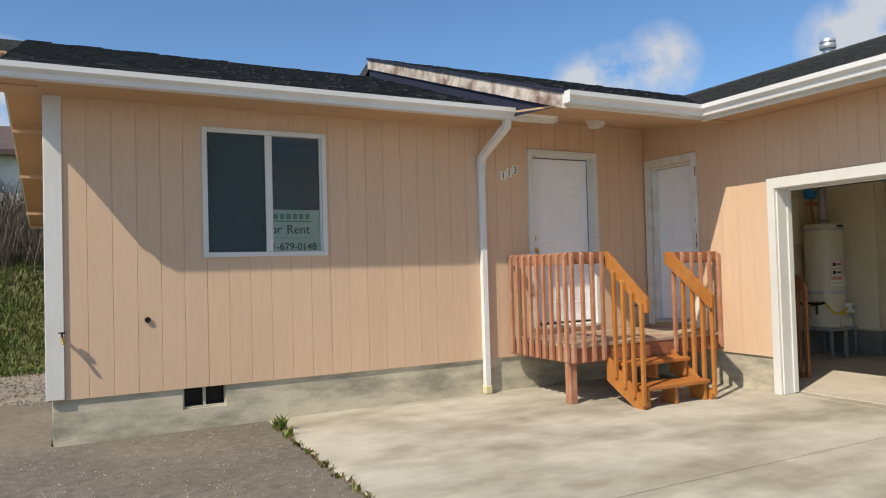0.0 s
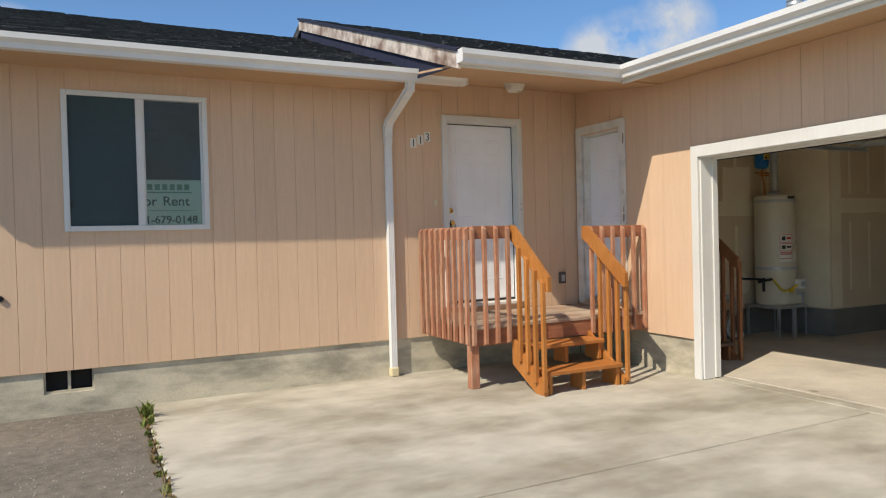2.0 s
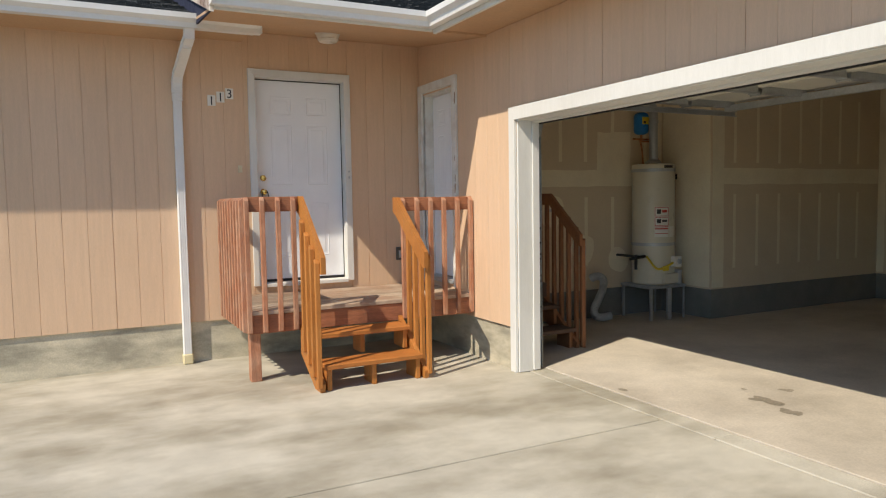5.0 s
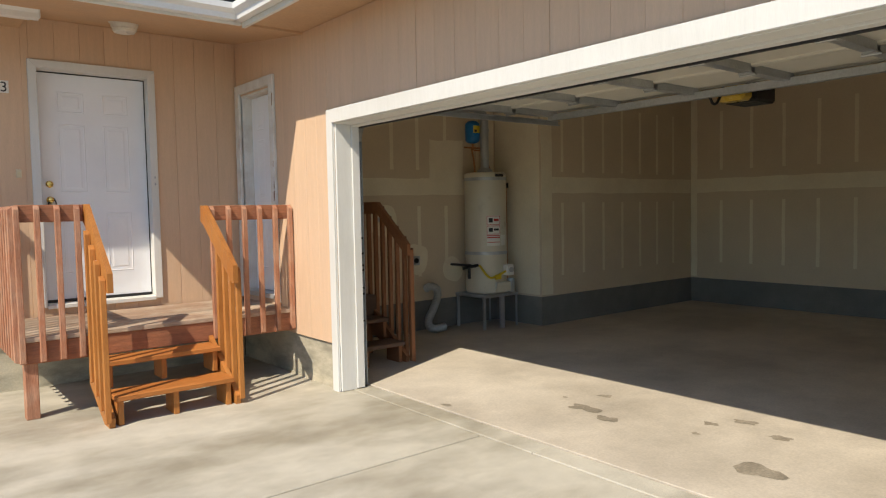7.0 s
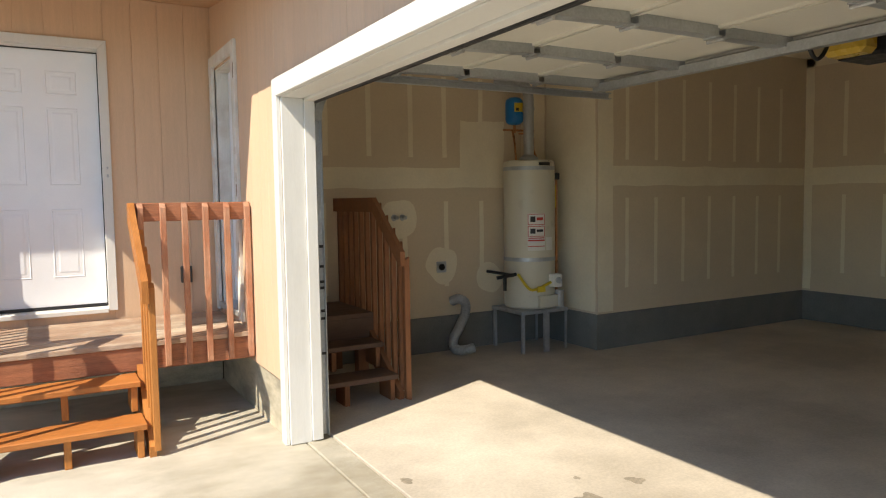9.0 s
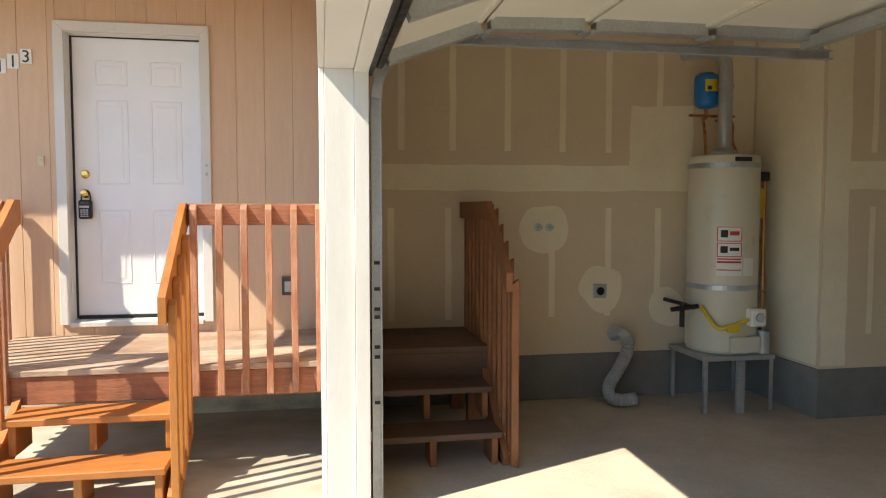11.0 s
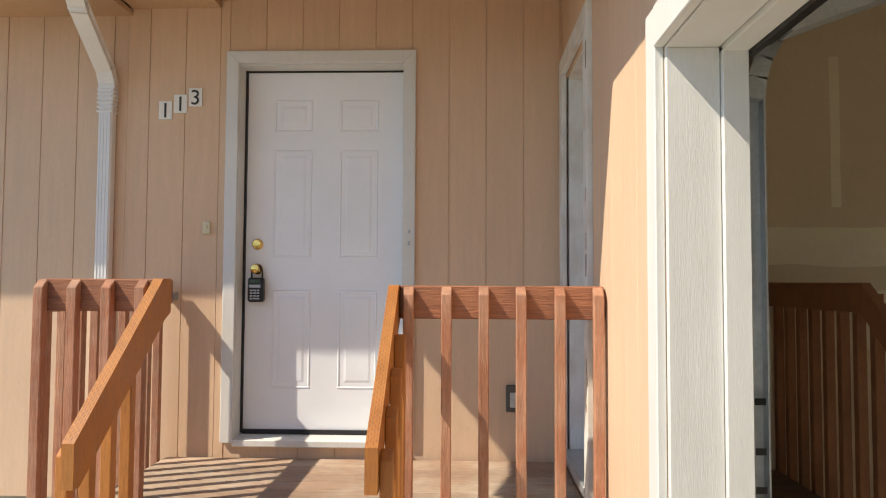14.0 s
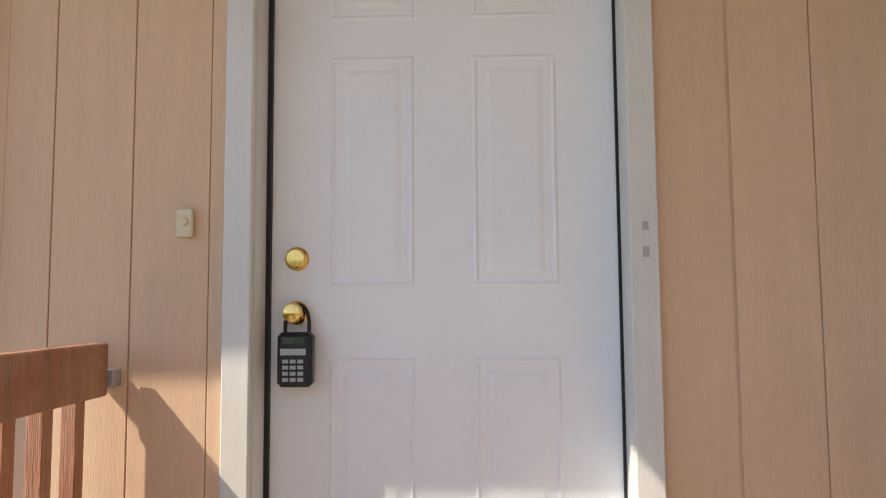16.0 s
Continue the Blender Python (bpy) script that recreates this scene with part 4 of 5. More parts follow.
for i in range(10):
    z = chips.uniform(0.9, 2.55)
    bm = smear(bmesh.new(), (FACE_G - 0.024, DOOR2[0] - 0.068 + chips.uniform(-0.006, 0.012), z), -EY, EZ, chips.uniform(0.010, 0.022), chips.uniform(0.03, 0.11), 0.02, 0.0008)
    part("flaked_patch", bm, bare, d2, "bare wood where paint flaked")

# garage opening
go = thing("garage_door_frame", (FACE_G, 2.5, 0), "white timber frame round the wide garage opening", "trim", kind="structure")
a, b, h = OPENING[0], OPENING[1], OPENING[3]
part("casing", boxes((FACE_G - 0.022, FACE_G + 0.0045, b - 0.001, b + 0.088, 0.0, h + 0.098), bevel=0.003), TRIM, go)
part("casing", boxes((FACE_G - 0.022, FACE_G + 0.0045, a - 0.095, a + 0.001, 0.0, h + 0.098), bevel=0.003), TRIM, go)
part("casing", boxes((FACE_G - 0.024, FACE_G + 0.0045, a + 0.001, b - 0.001, h - 0.014, h + 0.098), bevel=0.003), TRIM, go, "grainy white head casing")
part("jamb", boxes((FACE_G + 0.0055, 7.06, b - 0.02, b + 0.0, 0.004, h - 0.02), (7.062, IN_X0 + 0.03, b - 0.035, b + 0.0, 0.012, h - 0.02), bevel=0.002), TRIM, go)
part("jamb", boxes((FACE_G + 0.0055, IN_X0 + 0.03, a, a + 0.02, 0.004, h - 0.02), bevel=0.002), TRIM, go)
part("head_jamb", boxes((FACE_G + 0.0055, 7.06, a, b, h - 0.02, h), (7.062, IN_X0 + 0.03, a, b, h - 0.035, h), bevel=0.002), TRIM, go)
part("weather_strip", boxes((IN_X0 + 0.031, IN_X0 + 0.05, a, b, h - 0.045, h - 0.005)), BLACK, go, "black rubber strip")

# ---- deck and steps ----
deck = thing("entry_deck", (5.8, 6.3, 0), "small red-stained timber entry deck with railings", "deck")
DX0, DX1, DY0, DY1 = 4.775, 6.908, 5.77, 6.90
n = 8
for i in range(n):
    w = (DY1 - DY0 + 0.02) / n
    part("deck_board", boxes((DX0 + 0.002, DX1, DY0 - 0.015 + i * w + 0.003, DY0 - 0.015 + (i + 1) * w - 0.003, DECK_Z - 0.036, DECK_Z), bevel=0.004), DECKWOOD, deck)
part("rim_board", boxes((DX0, DX1, DY0, DY0 + 0.038, 0.425, DECK_Z - 0.037), bevel=0.004), REDWOOD_X, deck)
part("rim_board", boxes((DX0, DX0 + 0.038, DY0 + 0.039, DY1, 0.425, DECK_Z - 0.037), bevel=0.004), REDWOOD, deck)
for x in (5.3, 5.85, 6.4):
    part("joist", boxes((x, x + 0.038, DY0 + 0.04, DY1, 0.44, DECK_Z - 0.038)), REDWOOD, deck)
for x, y in ((4.785, 5.85),):
    part("post", boxes((x, x + 0.09, y, y + 0.09, 0.0, 0.43), bevel=0.005), REDWOOD, deck)
RZ = 1.555
part("top_rail", boxes((DX0 - 0.005, 5.208, DY0 + 0.002, DY0 + 0.04, RZ - 0.105, RZ + 0.02), bevel=0.004), REDWOOD_X, deck)
part("top_rail", boxes((6.142, DX1, DY0 + 0.002, DY0 + 0.04, RZ - 0.125, RZ), bevel=0.004), REDWOOD_X, deck)
part("top_rail", boxes((DX0 - 0.014, DX0 + 0.024, DY0 + 0.042, DY1 - 0.01, RZ - 0.11, RZ + 0.015), bevel=0.004), REDWOOD, deck)


def picket(parent, x, y, z0, z1, m, face, w=0.038):
    """A square baluster with its top cut at a slant towards the face it is nailed to."""
    bm = bmesh.new()
    hw = w / 2
    if face == "y":
        prism(bm, [(y - hw, z0 + 0.012), (y + hw, z0), (y + hw, z1), (y - hw, z1 - 0.03)], "x", x - hw, x + hw)
    else:
        prism(bm, [(x - hw, z0 + 0.012), (x + hw, z0), (x + hw, z1), (x - hw, z1 - 0.03)], "y", y - hw, y + hw)
    bmesh.ops.bevel(bm, geom=bm.edges[:], offset=0.003, segments=1, affect="EDGES")
    part("baluster", bm, m, parent)


for x in (4.768, 4.898, 5.030, 5.160):
    picket(deck, x, DY0 - 0.02, 0.43, RZ + 0.018, REDWOOD, "y")
for x in (6.178, 6.320, 6.459, 6.598, 6.742, 6.884):
    picket(deck, x, DY0 - 0.02, 0.43, RZ - 0.002, REDWOOD, "y")
for i in range(9):
    picket(deck, DX0 - 0.034, 5.83 + 0.127 * i, 0.43, RZ + 0.018, REDWOOD, "x")
part("rail_bracket", boxes((DX0 - 0.01, DX0 + 0.035, DY1 - 0.012, DY1 + 0.029, RZ - 0.09, RZ - 0.05)), GALV, deck)


def steps(root, xl, xr, y_top, wood, tread_wood, sides, drop, far, rise=(0.215, 0.42)):
    """Two open treads between sloping side boards, with handrails. y_top: where the deck ends; far: the front end of the handrail."""
    run = 0.265
    for i, z in enumerate(rise):
        yb = y_top - run * (1 - i) - 0.0
        part("tread", boxes((xl + 0.0, xr - 0.0, yb - run - 0.02, yb - 0.012, z - 0.038, z), bevel=0.005), tread_wood, root)
        xm = (xl + xr) / 2
        part("tread_block", boxes((xm - 0.02, xm + 0.02, yb - run + 0.03, yb - 0.04, (0 if i == 0 else z - 0.2), z - 0.039), bevel=0.003), wood, root)
        for x in (xl + 0.02, xr - 0.058):
            part("tread_block", boxes((x, x + 0.038, yb - run + 0.01, yb - 0.04, (0 if i == 0 else z - 0.2), z - 0.039), bevel=0.003), wood, root)
    for x0, x1 in sides:
        part("stringer", prism(bmesh.new(), [(y_top - 0.002, 0.47), (y_top - 0.002, 0.22), (y_top - 0.40, 0.0), (y_top - 0.545, 0.0), (y_top - 0.56, 0.07)], "x", x0, x1), wood, root)


st1 = thing("entry_steps", (5.64, 5.4, 0), "orange-stained timber steps with sloping handrails", "steps")
steps(st1, 5.245, 6.110, DY0 - 0.001, ORANGE, ORANGE_X, ((5.198, 5.236), (6.117, 6.155)), 0, 5.16)
for x0, x1, top in ((5.210, 5.248, RZ + 0.021), (6.103, 6.141, RZ + 0.001)):
    bm = prism(bmesh.new(), [(DY0 + 0.042, top), (DY0 + 0.042, top - 0.13), (DY0 - 0.015, top - 0.16), (5.195, 0.955), (5.16, 0.955), (5.16, 1.09), (DY0 - 0.03, top)], "x", x0, x1)
    rail = part("handrail", bm, ORANGE, st1, "orange handrail board with incised preservative slits")
    slits = bmesh.new()
    fore, rear = Vector((0, 5.16, 1.09)), Vector((0, DY0 - 0.03, top))
    way = (rear - fore).normalized()
    for i in range(34):
        for j in range(4):
            mid = fore + way * (0.018 + i * 0.0205 + (0.010 if j % 2 else 0.0)) + Vector((x0 + 0.006 + j * 0.0087, 0, 0))
            beam(slits, mid - way * 0.006, mid + way * 0.006, 0.0024, 0.0006)
    part("incising", slits, DARKWOOD, rail, "dark incised slits", kind="stuff")
for xb in (5.190, 6.161):
    for y in (5.215, 5.345, 5.475, 5.605):
        zt = 1.065 + (y - 5.16) * (RZ - 0.02 - 1.085) / (DY0 - 0.045 - 5.16) - 0.035
        zb = max(0.03, 0.03 + (y - 5.24) * 0.62)
        picket(st1, xb, y, zb, zt, ORANGE, "y")

# inner landing and steps
ist = thing("inner_steps", (7.55, 6.0, 0.01), "brown timber landing and steps inside the garage", "steps")
LY0, LX1 = 6.04, 8.0
for i in range(6):
    w = (IN_Y1 - 0.03 - LY0) / 6
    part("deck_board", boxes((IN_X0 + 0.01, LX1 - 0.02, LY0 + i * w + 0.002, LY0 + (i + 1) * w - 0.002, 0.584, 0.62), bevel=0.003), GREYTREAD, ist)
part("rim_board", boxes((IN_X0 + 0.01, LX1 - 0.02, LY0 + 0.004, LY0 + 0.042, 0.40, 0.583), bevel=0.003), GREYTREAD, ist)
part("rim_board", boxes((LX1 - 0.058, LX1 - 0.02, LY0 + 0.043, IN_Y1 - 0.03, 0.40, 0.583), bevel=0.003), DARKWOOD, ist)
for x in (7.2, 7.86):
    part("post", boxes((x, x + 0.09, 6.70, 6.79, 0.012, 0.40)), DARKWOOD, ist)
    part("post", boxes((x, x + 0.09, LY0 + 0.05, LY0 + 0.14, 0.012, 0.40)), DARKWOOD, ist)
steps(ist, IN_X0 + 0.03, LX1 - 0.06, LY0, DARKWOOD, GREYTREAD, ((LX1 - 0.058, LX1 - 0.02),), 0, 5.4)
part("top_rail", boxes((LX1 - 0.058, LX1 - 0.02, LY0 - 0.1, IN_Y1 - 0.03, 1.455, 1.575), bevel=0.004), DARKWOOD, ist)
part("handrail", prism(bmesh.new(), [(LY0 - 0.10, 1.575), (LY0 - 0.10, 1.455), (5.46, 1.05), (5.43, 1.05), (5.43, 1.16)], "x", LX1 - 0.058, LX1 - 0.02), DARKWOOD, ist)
for i in range(7):
    picket(ist, LX1 + 0.0, 6.81 - 0.125 * i, 0.42, 1.56, DARKWOOD, "x")
for y in (5.935, 5.81, 5.685, 5.56):
    picket(ist, LX1 + 0.0, y, max(0.03, 0.03 + (y - 5.51) * 0.66), 1.13 + (y - 5.43) * 0.80, DARKWOOD, "x")
picket(ist, LX1 + 0.0, 5.46, 0.012, 1.12, DARKWOOD, "x", 0.045)

# ---- garage door and its tracks ----
gd = thing("garage_door", (8.3, 2.5, 2.4), "raised white sectional garage door seen from its inner side", "garage door")
DOOR_Y0, DOOR_Y1 = OPENING[0] + 0.0, OPENING[1] + 0.0
SECTIONS = [((7.20, 2.235), (7.69, 2.415)), ((7.70, 2.425), (8.23, 2.44)), ((8.24, 2.44), (8.88, 2.44)), ((8.89, 2.44), (9.53, 2.44))]
for k, ((xa, za), (xb, zb)) in enumerate(SECTIONS):
    d = Vector((xb - xa, 0, zb - za)).normalized()
    up = Vector((-d.z, 0, d.x))

    def P(s, y, h, xa=xa, za=za, d=d, up=up):
        return Vector((xa, y, za)) + d * s + up * h
    L = math.hypot(xb - xa, zb - za)

    def slab(bm, s0, s1, ya, yb, h0, h1):
        vs = [bm.verts.new(P(s, y, h)) for s, y, h in ((s0, ya, h0), (s1, ya, h0), (s1, yb, h0), (s0, yb, h0), (s0, ya, h1), (s1, ya, h1), (s1, yb, h1), (s0, yb, h1))]
        for q in ((0, 1, 2, 3), (7, 6, 5, 4), (0, 4, 5, 1), (1, 5, 6, 2), (2, 6, 7, 3), (3, 7, 4, 0)):
            bm.faces.new([vs[i] for i in q])
        return bm
    sec = part("section", slab(bmesh.new(), 0.004, L - 0.004, DOOR_Y0, DOOR_Y1, 0.03, 0.055), PANEL, gd, "white door section")
    bm = slab(bmesh.new(), 0.004, 0.03, DOOR_Y0, DOOR_Y1, 0.015, 0.03)
    slab(bm, L - 0.03, L - 0.004, DOOR_Y0, DOOR_Y1, 0.015, 0.03)
    part("section_lip", bm, PANEL, sec)
    ys = [DOOR_Y0 + 0.03 + i * (DOOR_Y1 - DOOR_Y0 - 0.06) / 6 for i in range(7)]
    for y in ys:
        w = 0.038
        part("stile", slab(bmesh.new(), 0.02, L - 0.02, y - w, y + w, -0.028, 0.03), GALV, sec, "galvanised stile")
        if k < 3:
            bm = slab(bmesh.new(), L - 0.05, L + 0.05, y - 0.045, y + 0.045, -0.036, -0.0285)
            rod(bm, P(L, y - 0.06, -0.040), P(L, y + 0.06, -0.040), 0.011, seg=10)
            part("hinge", bm, GALV, sec)
part("strut", boxes((9.44, 9.50, DOOR_Y0, DOOR_Y1, 2.375, 2.38), (9.44, 9.445, DOOR_Y0, DOOR_Y1, 2.38, 2.435), (9.495, 9.50, DOOR_Y0, DOOR_Y1, 2.38, 2.435)), GALV, gd, "long galvanised strut")
part("bottom_seal", boxes((7.165, 7.205, DOOR_Y0, DOOR_Y1, 2.20, 2.25), bevel=0.008), BLACK, gd, "black rubber bottom seal")
for side, y in (("a", DOOR_Y1 + 0.045), ("b", DOOR_Y0 - 0.045)):
    tr = thing("door_track", (7.17, y, 0.01), "galvanised door track curving under the ceiling", "track", "garage door tracks")
    part("upright", prism(bmesh.new(), [(7.145, y + 0.016), (7.145, y - 0.02), (7.15, y - 0.02), (7.15, y + 0.012), (7.19, y + 0.012), (7.19, y - 0.02), (7.195, y - 0.02), (7.195, y + 0.016)], "z", 0.012, 2.065), GALV, tr)
    bm = bmesh.new()
    arc = [Vector((7.17 + 0.30 * (1 - math.cos(t)), y, 2.065 + 0.30 * math.sin(t))) for t in [i * math.pi / 2 / 8 for i in range(9)]]
    for p, q in zip(arc, arc[1:]):
        beam(bm, p, q + (q - p) * 0.05, 0.04, 0.05)
    part("curve", bm, GALV, tr)
    part("level_rail", prism(bmesh.new(), [(y + 0.016, 2.34), (y - 0.02, 2.34), (y - 0.02, 2.345), (y + 0.012, 2.345), (y + 0.012, 2.385), (y - 0.02, 2.385), (y - 0.02, 2.39), (y + 0.016, 2.39)], "x", 7.47, 9.66), GALV, tr)
    part("hanger", boxes((9.60, 9.63, y + 0.017, y + 0.021, 2.345, CEIL_Z)), GALV, tr)
    for z in (0.35, 1.30, 1.95):
        part("bracket", boxes((IN_X0 + 0.001, 7.16, y + 0.017, y + 0.05, z, z + 0.05)), GALV, tr)
    for z in (0.55, 0.78, 0.83, 0.98, 1.02, 1.12, 1.25):
        part("slot", boxes((7.155, 7.183, y - 0.0225, y - 0.0205, z, z + 0.018)), BLACK, tr)
tagged(part("torsion_shaft", rod(bmesh.new(), (7.2, 0.0, 2.62), (7.2, 5.1, 2.62), 0.014), GALV), "steel torsion shaft over the opening", "shaft")
op = thing("door_opener", (10.4, 3.2, 2.5), "black and amber garage door opener hung from the ceiling", "door opener")
OX, OY, OZ = 9.96, 3.2, 2.435
part("housing", boxes((OX, OX + 0.36, OY - 0.15, OY + 0.15, OZ - 0.06, OZ + 0.10), bevel=0.02), BLACK, op)
part("lamp_lens", boxes((OX - 0.17, OX - 0.002, OY - 0.13, OY + 0.13, OZ - 0.06, OZ + 0.08), bevel=0.03), AMBER, op, "amber lamp lens")
part("hanger", boxes((OX + 0.1, OX + 0.13, OY - 0.12, OY - 0.09, OZ + 0.10, CEIL_Z), (OX + 0.1, OX + 0.13, OY + 0.09, OY + 0.12, OZ + 0.10, CEIL_Z)), GALV, op)
part("rail", boxes((7.3, OX + 0.1, OY - 0.02, OY + 0.02, OZ + 0.105, OZ + 0.135)), GALV, op)
part("arm", tube(bmesh.new(), [(9.47, OY, 2.40), (9.54, OY, 2.33), (9.63, OY, 2.38), (9.74, OY, 2.59)], 0.012, 8), BLACK, op)

# ---- water heater ----
HX, HY = 9.95, 6.52
stn = thing("heater_stand", (HX, HY, 0.012), "grey steel angle stand under the water heater", "stand")
part("top", boxes((HX - 0.29, HX + 0.29, HY - 0.27, HY + 0.27, 0.40, 0.435), bevel=0.005), GALV, stn)
for x in (HX - 0.28, HX + 0.25):
    for y in (HY - 0.26, HY + 0.23):
        part("leg", boxes((x, x + 0.03, y, y + 0.005, 0.012, 0.40), (x if x < HX else x + 0.025, x + 0.005 if x < HX else x + 0.03, y + 0.005, y + 0.03, 0.012, 0.40)), GALV, stn)
part("leg", boxes((HX - 0.03, HX + 0.03, HY - 0.29, HY - 0.262, 0.012, 0.40)), GALV, stn)
wh = thing("water_heater", (HX, HY, 0.435), "cream gas water heater with metal straps and warning labels", "water heater")
part("tank", lathe(bmesh.new(), (HX, HY, 0.44), [(0.24, 0), (0.255, 0.015), (0.26, 0.03), (0.26, 1.46), (0.255, 1.48), (0.23, 1.49), (0.05, 1.49)], 48), HEATER, wh, smooth=True)
for z in (1.83, 0.92):
    part("strap", lathe(bmesh.new(), (HX, HY, z), [(0.262, 0), (0.264, 0.001), (0.264, 0.037), (0.262, 0.038)], 48), GALV, wh, "galvanised strap")


def curved_label(parent, a0, a1, z0, z1, m, name="label", r=0.2625):
    bm = bmesh.new()
    k = 8
    lo, hi = [], []
    for i in range(k + 1):
        a = a0 + (a1 - a0) * i / k
        for lst, z in ((lo, z0), (hi, z1)):
            lst.append(bm.verts.new((HX + r * math.cos(a), HY + r * math.sin(a), z)))
    for i in range(k):
        bm.faces.new((lo[i], lo[i + 1], hi[i + 1], hi[i]))
    return part(name, bm, m, parent)


def deg(a):
    return radians(a)


part_label = curved_label(wh, deg(-130), deg(-90), 1.03, 1.40, PAPER)
for za, zb in ((1.285, 1.395), (1.17, 1.275)):
    for q in ((za, za + 0.006), (zb - 0.006, zb)):
        curved_label(part_label, deg(-129.5), deg(-90.5), *q, RED, "label_border", 0.2632)
    curved_label(part_label, deg(-129.5), deg(-128), za, zb, RED, "label_border", 0.2632)
    curved_label(part_label, deg(-92), deg(-90.5), za, zb, RED, "label_border", 0.2632)
    curved_label(part_label, deg(-124), deg(-113), za + 0.03, zb - 0.025, INK, "pictogram", 0.2632)
    curved_label(part_label, deg(-110), deg(-95), za + 0.045, zb - 0.035, RED if za > 1.2 else INK, "pictogram", 0.2632)
for q in ((1.15, 1.16), (1.125, 1.14), (1.07, 1.078)):
    curved_label(part_label, deg(-129), deg(-91), *q, RED, "print_line", 0.2632)
curved_label(wh, deg(-87), deg(-66), 1.03, 1.16, PAPER)
curved_label(wh, deg(-105), deg(-75), 1.872, 1.905, INK, "name_label", 0.265)
part("flue_collar", lathe(bmesh.new(), (HX, HY, 1.93), [(0.10, 0), (0.095, 0.03), (0.055, 0.06), (0.052, 0.10)], 24), GALV, wh, smooth=True)
part("flue_pipe", tube(bmesh.new(), [(HX, HY, 2.00), (HX, HY, 2.30), (HX, HY, 2.55), (HX - 0.01, HY + 0.02, 2.66), (HX - 0.05, HY + 0.09, 2.73), (HX - 0.10, HY + 0.18, 2.75), (HX - 0.17, IN_Y1 - 0.001, 2.76)], 0.052, 20, step=0.03), GALV, wh, smooth=True)
part("flue_band", rod(bmesh.new(), (HX, HY, 2.44), (HX, HY, 2.47), 0.060, seg=24), GALV, wh)
for dx in (-0.13, 0.12):
    part("copper_pipe", tube(bmesh.new(), [(HX + dx, HY + 0.04, 1.93), (HX + dx, HY + 0.06, 2.10), (HX + dx, HY + 0.10, 2.25)] if dx < 0 else [(HX + dx, HY, 1.93), (HX + dx * 0.8, HY + 0.05, 2.05), (HX + dx, HY + 0.1, 2.20), (HX + dx, IN_Y1 - 0.001, 2.24)], 0.011, 10, step=0.04), COPPER, wh, smooth=True)
part("copper_pipe", rod(bmesh.new(), (HX - 0.24, HY + 0.10, 2.245), (HX + 0.14, HY + 0.10, 2.245), 0.011, seg=10), COPPER, wh)
part("gas_pipe", tube(bmesh.new(), [(HX + 0.335, HY - 0.02, 1.80), (HX + 0.335, HY - 0.02, 1.3), (HX + 0.335, HY - 0.02, 0.45)], 0.014, 10, step=0.1), COPPER, wh, "copper discharge pipe", smooth=True)
part("relief_valve", boxes((HX + 0.24, HX + 0.365, HY - 0.05, HY + 0.01, 1.74, 1.81), bevel=0.01), BLACK, wh)
part("yellow_tag", boxes((HX + 0.262, HX + 0.30, HY - 0.06, HY - 0.045, 1.45, 1.68)), YELLOW, wh)
part("gas_control", boxes((HX + 0.05, HX + 0.17, HY - 0.33, HY - 0.23, 0.66, 0.79), bevel=0.01), PAPER, wh, "white gas control box")
part("control_dial", lathe(bmesh.new(), (HX + 0.11, HY - 0.33, 0.73), [(0.032, 0), (0.032, 0.015), (0.025, 0.02)], 20, "y"), KEYGREY, wh)
part("burner_door", boxes((HX - 0.08, HX + 0.15, HY - 0.285, HY - 0.22, 0.46, 0.58), bevel=0.006), HEATER, wh)
part("gas_hose", tube(bmesh.new(), [(HX - 0.26, HY - 0.16, 0.80), (HX - 0.19, HY - 0.24, 0.66), (HX - 0.12, HY - 0.28, 0.65), (HX + 0.05, HY - 0.29, 0.71)], 0.014, 12, 0.05), YELLOW, wh, "yellow gas hose", smooth=True)
part("gas_tag", boxes((HX - 0.13, HX - 0.03, HY - 0.31, HY - 0.295, 0.62, 0.68), bevel=0.004), YELLOW, wh)
gv = thing("gas_stub", (9.56, 6.7, 0.75), "black iron gas pipe stub with a valve", "gas pipe")
part("pipe", tube(bmesh.new(), [(9.65, IN_Y1 - 0.001, 0.79), (9.65, 6.55, 0.79), (9.63, 6.36, 0.79)], 0.016, 10, step=0.05), BLACK, gv)
part("pipe", rod(bmesh.new(), (9.48, 6.42, 0.77), (9.67, 6.36, 0.80), 0.018), BLACK, gv)
part("drip_leg", rod(bmesh.new(), (9.56, 6.40, 0.64), (9.56, 6.40, 0.82), 0.018), BLACK, gv)
et = thing("expansion_tank", (9.86, 6.64, 2.24), "small blue expansion tank with a yellow label", "tank")
ex_, ey_ = HX - 0.09, HY + 0.12
part("shell", lathe(bmesh.new(), (ex_, ey_, 2.30), [(0.02, 0), (0.06, 0.008), (0.086, 0.03), (0.092, 0.06), (0.092, 0.22), (0.086, 0.25), (0.055, 0.275), (0.02, 0.28)], 32), BLUE, et, smooth=True)
bm = bmesh.new()
rim = [(ex_ + 0.0935 * math.cos(deg(a)), ey_ + 0.0935 * math.sin(deg(a))) for a in range(-125, -54, 10)]
for (xa, ya), (xb, yb) in zip(rim, rim[1:]):
    bm.faces.new([bm.verts.new(p) for p in ((xa, ya, 2.425), (xb, yb, 2.425), (xb, yb, 2.515), (xa, ya, 2.515))])
bmesh.ops.remove_doubles(bm, verts=bm.verts, dist=0.0005)
lab = part("yellow_label", bm, YELLOW, et, "yellow printed label")
bm = bmesh.new()
